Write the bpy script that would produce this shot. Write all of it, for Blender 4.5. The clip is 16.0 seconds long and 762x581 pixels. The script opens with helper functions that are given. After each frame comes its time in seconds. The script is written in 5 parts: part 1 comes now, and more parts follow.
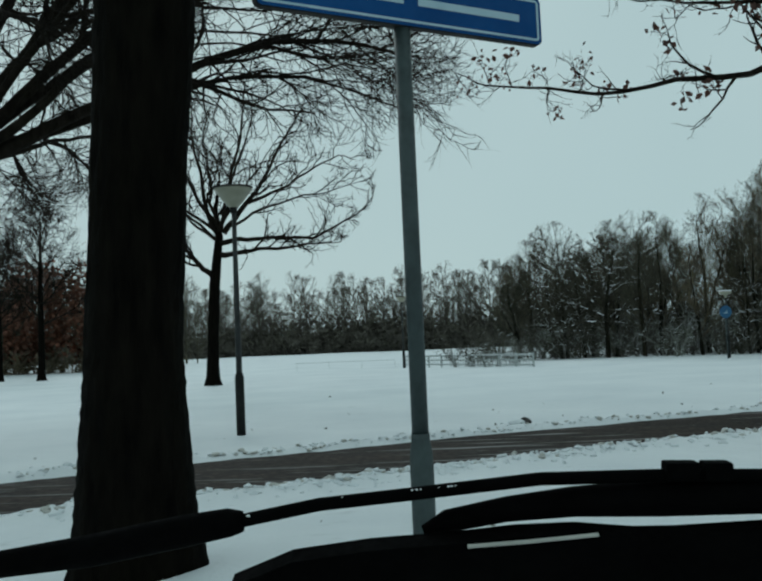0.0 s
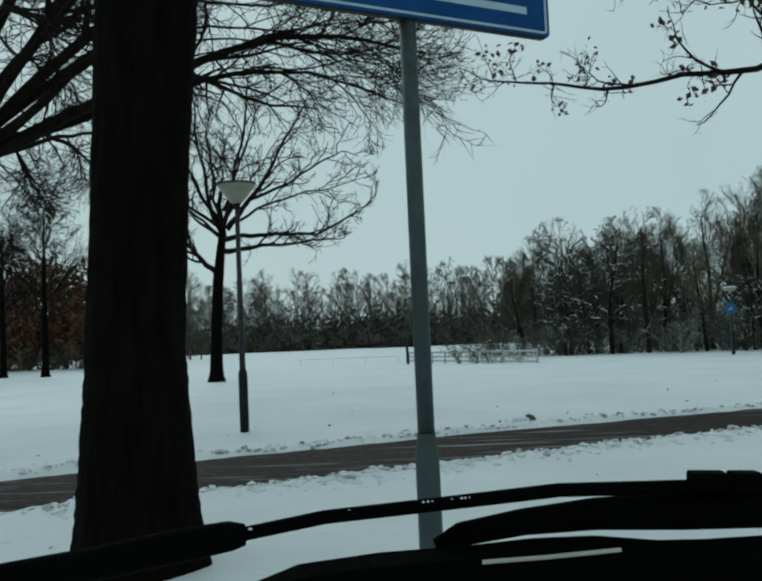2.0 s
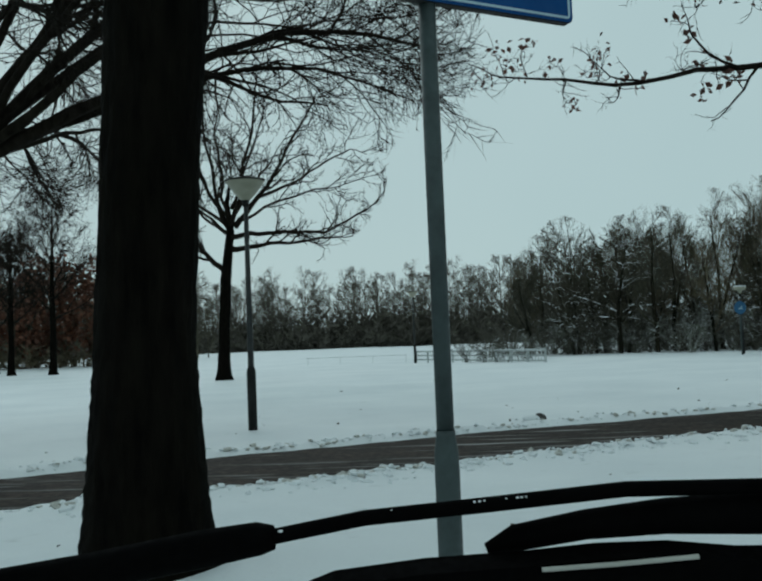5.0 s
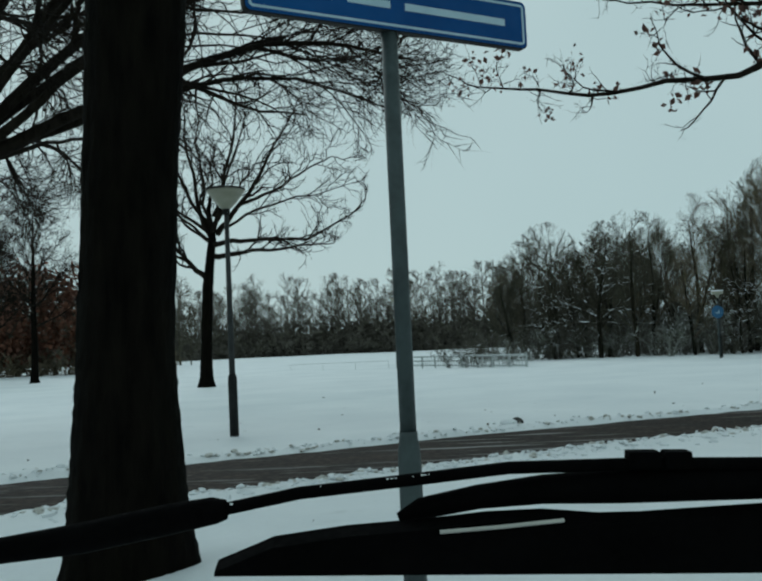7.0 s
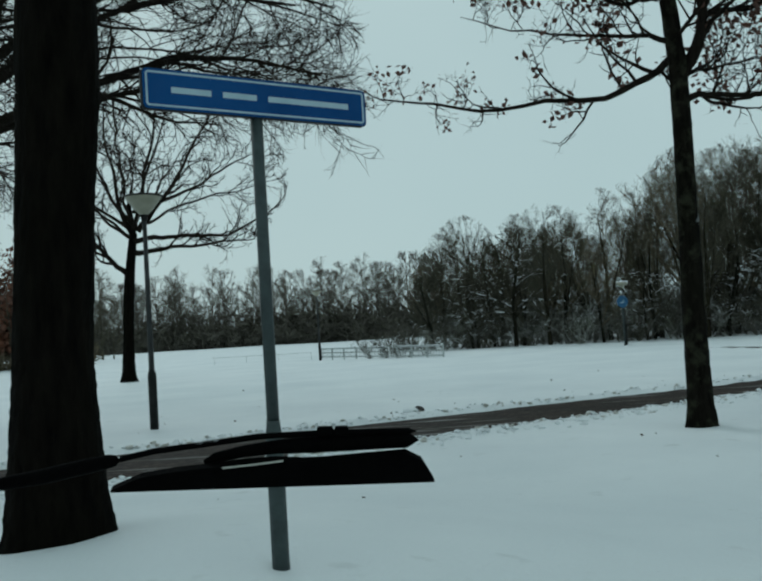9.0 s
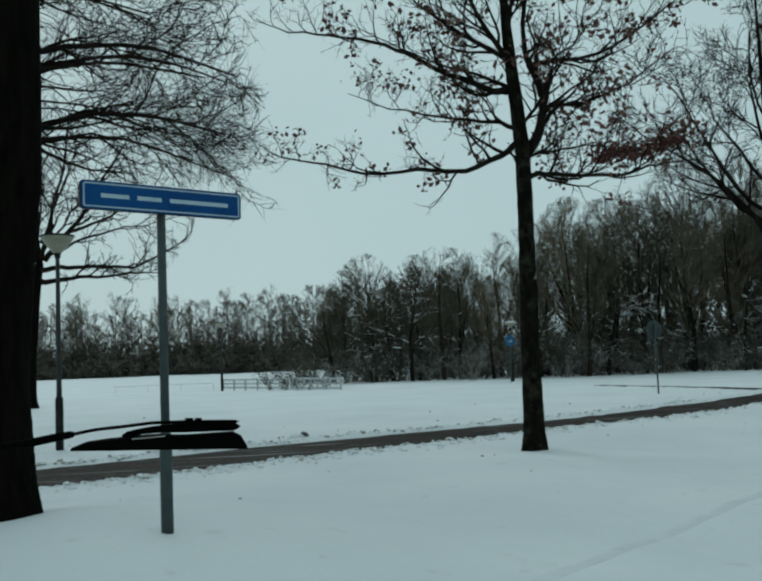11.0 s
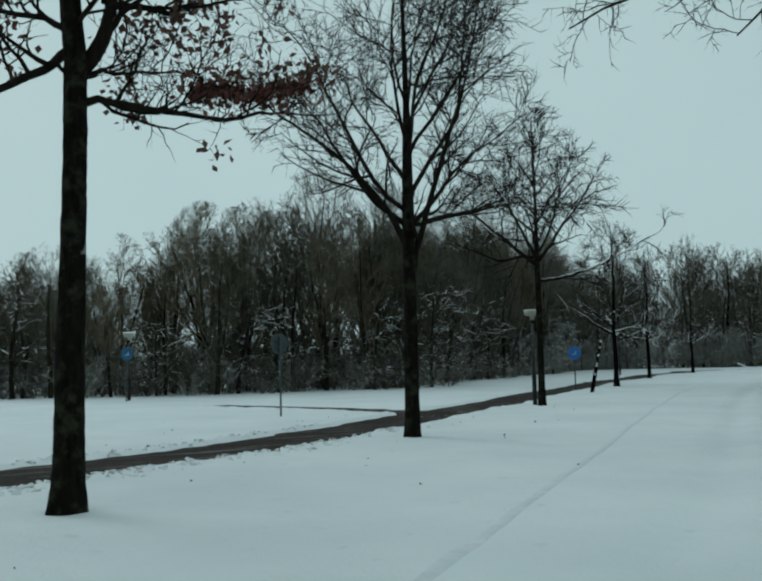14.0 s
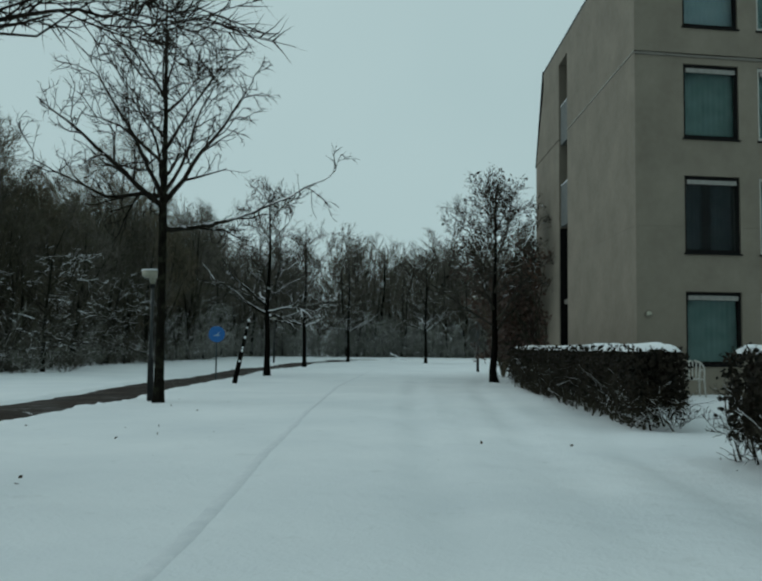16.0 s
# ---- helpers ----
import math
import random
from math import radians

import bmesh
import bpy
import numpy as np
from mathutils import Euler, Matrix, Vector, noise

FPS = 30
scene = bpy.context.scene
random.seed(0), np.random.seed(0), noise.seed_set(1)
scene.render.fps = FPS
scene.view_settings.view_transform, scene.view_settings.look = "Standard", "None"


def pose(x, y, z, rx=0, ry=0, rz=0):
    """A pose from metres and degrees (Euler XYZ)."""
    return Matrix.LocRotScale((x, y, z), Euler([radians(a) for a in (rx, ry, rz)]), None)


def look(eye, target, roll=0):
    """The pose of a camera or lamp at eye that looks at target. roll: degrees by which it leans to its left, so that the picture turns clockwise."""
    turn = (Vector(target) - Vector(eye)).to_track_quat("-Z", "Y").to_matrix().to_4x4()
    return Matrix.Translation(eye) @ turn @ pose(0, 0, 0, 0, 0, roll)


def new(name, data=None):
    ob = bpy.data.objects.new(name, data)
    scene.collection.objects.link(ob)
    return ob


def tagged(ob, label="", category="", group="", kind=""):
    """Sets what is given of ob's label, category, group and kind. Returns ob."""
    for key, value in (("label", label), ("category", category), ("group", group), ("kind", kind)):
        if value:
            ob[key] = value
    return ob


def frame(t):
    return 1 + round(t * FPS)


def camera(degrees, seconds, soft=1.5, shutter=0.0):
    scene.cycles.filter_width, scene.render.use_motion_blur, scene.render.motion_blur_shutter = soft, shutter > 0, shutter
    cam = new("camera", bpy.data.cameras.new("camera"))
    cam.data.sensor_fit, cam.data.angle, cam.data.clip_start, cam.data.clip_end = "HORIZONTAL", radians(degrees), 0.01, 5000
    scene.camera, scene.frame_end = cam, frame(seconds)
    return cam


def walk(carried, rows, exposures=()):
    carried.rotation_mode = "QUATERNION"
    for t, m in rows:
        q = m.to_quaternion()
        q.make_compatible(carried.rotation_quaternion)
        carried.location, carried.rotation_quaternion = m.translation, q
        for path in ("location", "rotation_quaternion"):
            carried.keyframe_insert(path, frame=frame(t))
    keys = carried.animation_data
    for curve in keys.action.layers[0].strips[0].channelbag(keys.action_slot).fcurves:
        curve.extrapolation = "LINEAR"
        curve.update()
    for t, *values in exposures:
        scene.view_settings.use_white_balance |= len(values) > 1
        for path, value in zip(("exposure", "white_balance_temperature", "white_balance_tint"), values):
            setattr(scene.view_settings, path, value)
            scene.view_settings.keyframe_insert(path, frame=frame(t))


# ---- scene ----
cam = camera(46.0, 16.0, 2.4)
PATH = [
    (0, (0.555, -0.54, 1.345), (0.446, 1.453, 1.462), -2.5),
    (0.5, (0.554, -0.531, 1.35), (0.444, 1.462, 1.468), -2.5),
    (1, (0.545, -0.481, 1.356), (0.428, 1.513, 1.466), -2.5),
    (1.5, (0.54, -0.469, 1.354), (0.422, 1.525, 1.462), -2.5),
    (2, (0.546, -0.486, 1.353), (0.429, 1.508, 1.462), -2.5),
    (2.5, (0.546, -0.492, 1.35), (0.43, 1.501, 1.463), -2.5),
    (3, (0.542, -0.468, 1.357), (0.425, 1.525, 1.473), -2.6),
    (3.5, (0.534, -0.455, 1.355), (0.413, 1.538, 1.465), -2.5),
    (4, (0.527, -0.405, 1.353), (0.4, 1.588, 1.465), -2.5),
    (6.5, (0.473, -0.381, 1.314), (0.337, 1.612, 1.413), -2.1),
    (7, (0.578, -0.589, 1.338), (0.483, 1.405, 1.457), -2.7),
    (7.5, (0.647, -0.747, 1.367), (0.578, 1.248, 1.491), -2.7),
    (8, (0.705, -0.957, 1.382), (0.665, 1.039, 1.5), -2.9),
    (8.5, (0.782, -1.239, 1.403), (0.785, 0.757, 1.517), -2.7),
    (9, (0.909, -1.68, 1.421), (0.975, 0.317, 1.509), -3.5),
    (9.5, (1.074, -2.409, 1.425), (1.236, -0.419, 1.545), -4.2),
    (9.7, (1.103, -2.685, 1.43), (1.299, -0.699, 1.557), -3.4),
    (11.8, (1.213, -3.729, 1.43), (1.525, -1.76, 1.596), -2.6),
    (12, (1.253, -3.588, 1.417), (1.583, -1.623, 1.587), -2.6),
    (12.5, (1.442, -3.021, 1.407), (1.865, -1.074, 1.582), -2.5),
    (13, (1.879, -2.199, 1.443), (2.459, -0.292, 1.604), -2.5),
    (13.5, (2.521, -0.975, 1.408), (3.308, 0.858, 1.55), -1.8),
    (14, (3.355, 0.133, 1.362), (4.356, 1.857, 1.526), -1.3),
    (14.5, (4.379, 1.275, 1.275), (5.59, 2.858, 1.441), -1.3),
    (15, (5.688, 2.549, 1.253), (7.076, 3.981, 1.405), -1.2),
    (15.5, (7.246, 4.033, 1.25), (8.742, 5.349, 1.415), -0.2),
    (16, (9.131, 5.612, 1.238), (10.692, 6.856, 1.365), 0.5),
]
walk(cam, [(t, look(eye, target, roll)) for t, eye, target, roll in PATH], [(0, -0.15, 6500, 10), (13.5, -0.12, 6500, 10), (14.5, 0.0, 6650, 11), (15, 0.07, 6720, 12), (15.5, 0.04, 6720, 12), (16, -0.13, 6600, 11)])

# ---- world and light: a dull overcast winter day ----
world = bpy.data.worlds.new("world")
scene.world = world
world.use_nodes = True
wn = world.node_tree
wn.nodes.clear()
w_out = wn.nodes.new("ShaderNodeOutputWorld")
w_bg = wn.nodes.new("ShaderNodeBackground")
w_sky = wn.nodes.new("ShaderNodeTexSky")
w_sky.sky_type = "NISHITA"
w_sky.sun_disc = False
w_sky.sun_elevation = radians(32)
w_sky.sun_rotation = radians(-22)
w_sky.air_density, w_sky.dust_density, w_sky.ozone_density = 1.0, 2.0, 2.0
w_mix = wn.nodes.new("ShaderNodeMix")
w_mix.data_type = "RGBA"
w_mix.inputs[0].default_value = 0.97
w_cloud = wn.nodes.new("ShaderNodeTexNoise")
w_cloud.inputs["Scale"].default_value = 1.6
w_cloud.inputs["Detail"].default_value = 4
w_ramp = wn.nodes.new("ShaderNodeValToRGB")
w_ramp.color_ramp.elements[0].position, w_ramp.color_ramp.elements[0].color = 0.3, (4.2, 5.85, 6.05, 1)
w_ramp.color_ramp.elements[1].position, w_ramp.color_ramp.elements[1].color = 0.75, (4.85, 6.5, 6.65, 1)
w_tc = wn.nodes.new("ShaderNodeTexCoord")
wn.links.new(w_tc.outputs["Generated"], w_cloud.inputs["Vector"])
wn.links.new(w_cloud.outputs["Fac"], w_ramp.inputs["Fac"])
wn.links.new(w_sky.outputs[0], w_mix.inputs[6])
wn.links.new(w_ramp.outputs[0], w_mix.inputs[7])
wn.links.new(w_mix.outputs[2], w_bg.inputs["Color"])
w_bg.inputs["Strength"].default_value = 0.1
wn.links.new(w_bg.outputs[0], w_out.inputs[0])

sun_data = bpy.data.lights.new("sun", "SUN")
sun_data.energy, sun_data.angle, sun_data.color = 0.7, radians(30), (0.84, 0.97, 1.0)
sun = new("sun", sun_data)
sun.matrix_world = look((-12, 30, 19), (0, 0, 0))


# ---- materials ----
def material(name, rough=0.8, metal=0.0):
    m = bpy.data.materials.new(name)
    m.use_nodes = True
    b = m.node_tree.nodes["Principled BSDF"]
    b.inputs["Roughness"].default_value = rough
    b.inputs["Metallic"].default_value = metal
    return m, m.node_tree, b


def node(tree, kind, **values):
    n = tree.nodes.new(kind)
    for key, value in values.items():
        n.inputs[key.replace("_", " ")].default_value = value
    return n


def noise_tex(tree, scale, detail=4.0, vector=None, rough=0.55):
    n = node(tree, "ShaderNodeTexNoise", Scale=scale, Detail=detail, Roughness=rough)
    if vector is None:
        tc = tree.nodes.new("ShaderNodeTexCoord")
        vector = tc.outputs["Object"]
    tree.links.new(vector, n.inputs["Vector"])
    return n.outputs["Fac"]


def ramp(tree, fac, stops):
    r = tree.nodes.new("ShaderNodeValToRGB")
    els = r.color_ramp.elements
    els[0].position, els[0].color = stops[0][0], (*stops[0][1], 1)
    els[1].position, els[1].color = stops[-1][0], (*stops[-1][1], 1)
    for p, c in stops[1:-1]:
        els.new(p).color = (*c, 1)
    tree.links.new(fac, r.inputs["Fac"])
    return r.outputs["Color"]


def mix(tree, fac, a, b, blend="MIX"):
    n = tree.nodes.new("ShaderNodeMix")
    n.data_type = "RGBA"
    n.blend_type = blend
    for socket, value in ((n.inputs[0], fac), (n.inputs[6], a), (n.inputs[7], b)):
        if isinstance(value, (int, float)):
            socket.default_value = value
        elif isinstance(value, tuple):
            socket.default_value = (*value, 1)
        else:
            tree.links.new(value, socket)
    return n.outputs[2]


def maths(tree, op, a, b=0.0):
    n = tree.nodes.new("ShaderNodeMath")
    n.operation = op
    for socket, value in ((n.inputs[0], a), (n.inputs[1], b)):
        if isinstance(value, (int, float)):
            socket.default_value = value
        else:
            tree.links.new(value, socket)
    return n.outputs[0]


def bump(tree, b, height, strength=0.5, distance=0.02):
    n = node(tree, "ShaderNodeBump", Strength=strength, Distance=distance)
    tree.links.new(height, n.inputs["Height"])
    tree.links.new(n.outputs["Normal"], b.inputs["Normal"])


def plain(name, stops, scale=6.0, rough=0.7, metal=0.0, relief=0.25, distance=0.01, detail=5.0):
    m, t, b = material(name, rough, metal)
    f = noise_tex(t, scale, detail)
    t.links.new(ramp(t, f, stops), b.inputs["Base Color"])
    fine = noise_tex(t, scale * 7, 3.0)
    r = ramp(t, fine, [(0.3, (rough - 0.12,) * 3), (0.7, (min(1.0, rough + 0.12),) * 3)])
    t.links.new(r, b.inputs["Roughness"])
    if relief:
        bump(t, b, fine, relief, distance)
    return m


def snow_material():
    m, t, b = material("snow", 0.75)
    tc = t.nodes.new("ShaderNodeTexCoord")
    big = noise_tex(t, 0.35, 4.0, tc.outputs["Object"])
    mid = noise_tex(t, 3.0, 5.0, tc.outputs["Object"])
    fine = noise_tex(t, 28.0, 4.0, tc.outputs["Object"])
    c = ramp(t, big, [(0.3, (0.66, 0.685, 0.705)), (0.7, (0.76, 0.775, 0.785))])
    dirt = ramp(t, mid, [(0.24, (0.74, 0.74, 0.73)), (0.36, (1, 1, 1))])
    t.links.new(mix(t, 0.6, c, dirt, "MULTIPLY"), b.inputs["Base Color"])
    h = maths(t, "ADD", maths(t, "MULTIPLY", mid, 1.0), maths(t, "MULTIPLY", fine, 0.3))
    bump(t, b, h, 0.55, 0.05)
    b.inputs["Specular IOR Level"].default_value = 0.25
    return m


def bark_material(name, dark, light, snow_from=None, scale=9.0, vary=False, flecked=False):
    """Ridged bark; snow_from: the upward lean of a face from which snow lies on it; flecked: lichen and bits of blown snow."""
    m, t, b = material(name, 0.9)
    tc = t.nodes.new("ShaderNodeTexCoord")
    mp = t.nodes.new("ShaderNodeMapping")
    mp.inputs["Scale"].default_value = (1, 1, 0.22)
    t.links.new(tc.outputs["Object"], mp.inputs["Vector"])
    f = noise_tex(t, scale, 6.0, mp.outputs["Vector"], 0.65)
    big = noise_tex(t, 1.3, 3.0, tc.outputs["Object"])
    c = ramp(t, f, [(0.32, dark), (0.68, light)])
    moss = ramp(t, big, [(0.45, (1, 1, 1)), (0.75, (0.75, 0.85, 0.6))])
    c = mix(t, 0.8, c, moss, "MULTIPLY")
    if vary:
        info = t.nodes.new("ShaderNodeObjectInfo")
        c = mix(t, 1.0, c, ramp(t, info.outputs["Random"], [(0.0, (0.58, 0.62, 0.60)), (0.5, (1.0, 1.0, 0.96)), (1.0, (1.55, 1.40, 1.25))]), "MULTIPLY")
    if snow_from is not None:
        g = t.nodes.new("ShaderNodeNewGeometry")
        s = t.nodes.new("ShaderNodeSeparateXYZ")
        t.links.new(g.outputs["True Normal"], s.inputs[0])
        patch = noise_tex(t, 1.7, 3.0, tc.outputs["Object"])
        k = maths(t, "ADD", s.outputs["Z"], maths(t, "MULTIPLY", maths(t, "SUBTRACT", patch, 0.5), 1.6))
        lies = ramp(t, k, [(snow_from, (0, 0, 0)), (min(1.0, snow_from + 0.12), (1, 1, 1))])
        c = mix(t, lies, c, (0.8, 0.82, 0.84))
    if flecked:
        lichen = noise_tex(t, 5.5, 4.0, tc.outputs["Object"], 0.6)
        c = mix(t, ramp(t, lichen, [(0.50, (0, 0, 0)), (0.64, (0.75, 0.75, 0.75))]), c, (0.030, 0.031, 0.020))
        blown = noise_tex(t, 3.3, 3.0, tc.outputs["Object"], 0.5)
        c = mix(t, ramp(t, blown, [(0.69, (0, 0, 0)), (0.73, (0.55, 0.55, 0.55))]), c, (0.30, 0.31, 0.31))
    t.links.new(c, b.inputs["Base Color"])
    bump(t, b, f, 0.9, 0.03)
    b.inputs["Specular IOR Level"].default_value = 0.04
    return m


SNOW = snow_material()
DIRTY_SNOW = plain("dirty_snow", [(0.3, (0.36, 0.345, 0.31)), (0.7, (0.58, 0.565, 0.53))], 9.0, 0.85, 0, 0.4, 0.02)
PACKED = plain("packed_snow", [(0.3, (0.60, 0.62, 0.645)), (0.7, (0.70, 0.715, 0.73))], 5.0, 0.7, 0, 0.4, 0.02)
LITTER = plain("leaf_litter", [(0.3, (0.03, 0.02, 0.012)), (0.7, (0.09, 0.06, 0.035))], 6.0, 0.8, relief=0)
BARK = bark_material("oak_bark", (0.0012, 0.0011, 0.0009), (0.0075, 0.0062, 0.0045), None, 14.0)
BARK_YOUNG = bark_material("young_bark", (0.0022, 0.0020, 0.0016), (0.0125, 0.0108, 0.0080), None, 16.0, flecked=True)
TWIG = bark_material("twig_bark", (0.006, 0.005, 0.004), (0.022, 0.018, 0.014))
# base colour paled to carry the fog, with snow dusting on top
TWIG_STREET = bark_material("hazed_snow_dusted_twig_bark", (0.022, 0.020, 0.017), (0.075, 0.066, 0.055), 0.84, 6.0)
TWIG_SNOW = bark_material("snowy_twig_bark", (0.006, 0.005, 0.004), (0.022, 0.018, 0.014), 0.92)
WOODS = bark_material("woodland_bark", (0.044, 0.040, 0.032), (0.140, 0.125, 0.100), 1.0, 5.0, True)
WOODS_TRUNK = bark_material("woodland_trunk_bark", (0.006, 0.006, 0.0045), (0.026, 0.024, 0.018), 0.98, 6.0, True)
# paler copy of the woodland bark with distance haze put into its colour
WOODS_HAZED = bark_material("hazed_woodland_bark", (0.072, 0.066, 0.058), (0.150, 0.135, 0.116), None, 3.0)
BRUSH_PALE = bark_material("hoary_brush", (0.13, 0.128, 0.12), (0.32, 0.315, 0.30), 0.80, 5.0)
LADEN = bark_material("snow_laden_bark", (0.008, 0.007, 0.006), (0.03, 0.026, 0.02), 0.32, 4.0)
LADEN_WOODS = bark_material("snowy_woodland_bark", (0.020, 0.018, 0.014), (0.075, 0.065, 0.050), 0.68, 4.0)
FROSTED = bark_material("frosted_hedge_twig", (0.016, 0.013, 0.010), (0.06, 0.048, 0.036), 0.45, 5.0)
BRUSH = bark_material("frosted_brush", (0.045, 0.042, 0.036), (0.15, 0.138, 0.118), 0.86, 5.0)
LEAF_BROWN = plain("withered_leaf", [(0.3, (0.035, 0.014, 0.009)), (0.7, (0.12, 0.045, 0.026))], 5.0, 0.7, relief=0)
LEAF_RED = plain("reddish_leaf", [(0.3, (0.045, 0.011, 0.008)), (0.7, (0.15, 0.036, 0.023))], 7.0, 0.7, relief=0)
LEAF_RUST = plain("rusty_beech_leaf", [(0.3, (0.06, 0.021, 0.011)), (0.7, (0.18, 0.062, 0.030))], 0.8, 0.7, relief=0)
LEAF_DULL = plain("dull_beech_leaf", [(0.3, (0.030, 0.015, 0.010)), (0.7, (0.090, 0.044, 0.027))], 0.8, 0.7, relief=0)
HEDGE_LEAF = plain("hedge_leaf", [(0.3, (0.008, 0.0085, 0.0065)), (0.7, (0.034, 0.027, 0.019))], 6.0, 0.75, relief=0)
GALV = plain("galvanised_steel", [(0.3, (0.014, 0.023, 0.024)), (0.7, (0.042, 0.062, 0.062))], 7.0, 0.55, 0.1, 0.08, 0.003)
DARK_STEEL = plain("dark_steel", [(0.3, (0.012, 0.013, 0.013)), (0.7, (0.03, 0.031, 0.03))], 9.0, 0.55, 0.2, 0.08, 0.003)
POST = plain("weathered_grey_post", [(0.3, (0.012, 0.014, 0.014)), (0.7, (0.032, 0.036, 0.036))], 9.0, 0.6, 0.1, 0.08, 0.003)
BLUE = plain("blue_sign_face", [(0.3, (0.002, 0.046, 0.155)), (0.7, (0.004, 0.064, 0.20))], 3.0, 0.6, 0, 0.03, 0.002)
WHITE_SIGN = plain("white_sign_face", [(0.3, (0.26, 0.38, 0.44)), (0.7, (0.36, 0.48, 0.54))], 8.0, 0.45, 0, 0.02, 0.002)
OPAL = plain("opal_plastic", [(0.3, (0.24, 0.24, 0.18)), (0.7, (0.33, 0.32, 0.25))], 6.0, 0.4, 0, 0.03, 0.002)
BLACK = plain("black_rubber", [(0.3, (0.0008, 0.0008, 0.0008)), (0.7, (0.002, 0.002, 0.002))], 14.0, 0.85, 0, 0.1, 0.002)
STONE = plain("dark_stone", [(0.3, (0.022, 0.020, 0.018)), (0.7, (0.065, 0.060, 0.054))], 12.0, 0.85, 0, 0.6, 0.02)
CONCRETE = plain("beige_concrete", [(0.3, (0.150, 0.128, 0.098)), (0.7, (0.200, 0.173, 0.134))], 1.1, 0.9, 0, 0.3, 0.006, 8.0)
CONCRETE_GREY = plain("grey_panel", [(0.3, (0.12, 0.110, 0.094)), (0.7, (0.17, 0.155, 0.132))], 2.0, 0.85, 0, 0.2, 0.005)
BALCONY = plain("blue_grey_panel", [(0.3, (0.070, 0.077, 0.075)), (0.7, (0.105, 0.114, 0.110))], 2.0, 0.7, 0, 0.1, 0.004)
FRAME_DARK = plain("dark_window_frame", [(0.3, (0.004, 0.004, 0.004)), (0.7, (0.010, 0.0095, 0.009))], 8.0, 0.7, 0, 0.05, 0.002)
FRAME_PALE = plain("pale_frame", [(0.3, (0.34, 0.33, 0.30)), (0.7, (0.44, 0.43, 0.39))], 8.0, 0.6, 0, 0.05, 0.002)
ROLLER = plain("weathered_roller_box", [(0.3, (0.17, 0.165, 0.15)), (0.7, (0.25, 0.24, 0.22))], 8.0, 0.7, 0, 0.05, 0.002)
CYCLE_BLUE = plain("bright_blue_sign_face", [(0.3, (0.003, 0.10, 0.32)), (0.7, (0.005, 0.125, 0.38))], 3.0, 0.6, 0, 0.03, 0.002)
CURTAIN = plain("grey_green_curtain", [(0.3, (0.20, 0.31, 0.28)), (0.7, (0.30, 0.43, 0.40))], 3.0, 0.9, 0, 0.2, 0.01)
CURTAIN_PALE = plain("pale_curtain", [(0.3, (0.42, 0.52, 0.54)), (0.7, (0.55, 0.64, 0.66))], 3.0, 0.9, 0, 0.2, 0.01)
CURTAIN_DARK = plain("dark_curtain", [(0.3, (0.022, 0.030, 0.036)), (0.7, (0.050, 0.064, 0.074))], 3.0, 0.9, 0, 0.2, 0.01)
# near-black colour that stands in for shade inside rooms and loggias
ROOM_SHADE = plain("room_shade", [(0.3, (0.004, 0.004, 0.0045)), (0.7, (0.010, 0.010, 0.011))], 1.0, 0.9, relief=0)
BLUE.node_tree.nodes["Principled BSDF"].inputs["Specular IOR Level"].default_value = 0.12
for dull in (FRAME_DARK, HEDGE_LEAF, DARK_STEEL):
    dull.node_tree.nodes["Principled BSDF"].inputs["Specular IOR Level"].default_value = 0.08
BLACK.node_tree.nodes["Principled BSDF"].inputs["Specular IOR Level"].default_value = 0.03
RAIL = plain("frosted_railing_steel", [(0.3, (0.32, 0.345, 0.34)), (0.7, (0.46, 0.485, 0.48))], 6.0, 0.6, 0.0, 0.05, 0.002)
BLUE_FADED = plain("faded_blue_sign_face", [(0.3, (0.006, 0.075, 0.16)), (0.7, (0.010, 0.095, 0.20))], 3.0, 0.6, 0, 0.03, 0.002)
PLASTIC = plain("weathered_white_plastic", [(0.3, (0.30, 0.29, 0.26)), (0.7, (0.42, 0.41, 0.37))], 6.0, 0.5, 0, 0.04, 0.002)


def glass_material():
    m, t, b = material("window_glass", 0.04)
    b.inputs["Base Color"].default_value = (0.55, 0.62, 0.62, 1)
    b.inputs["Transmission Weight"].default_value = 1.0
    b.inputs["IOR"].default_value = 1.18
    return m


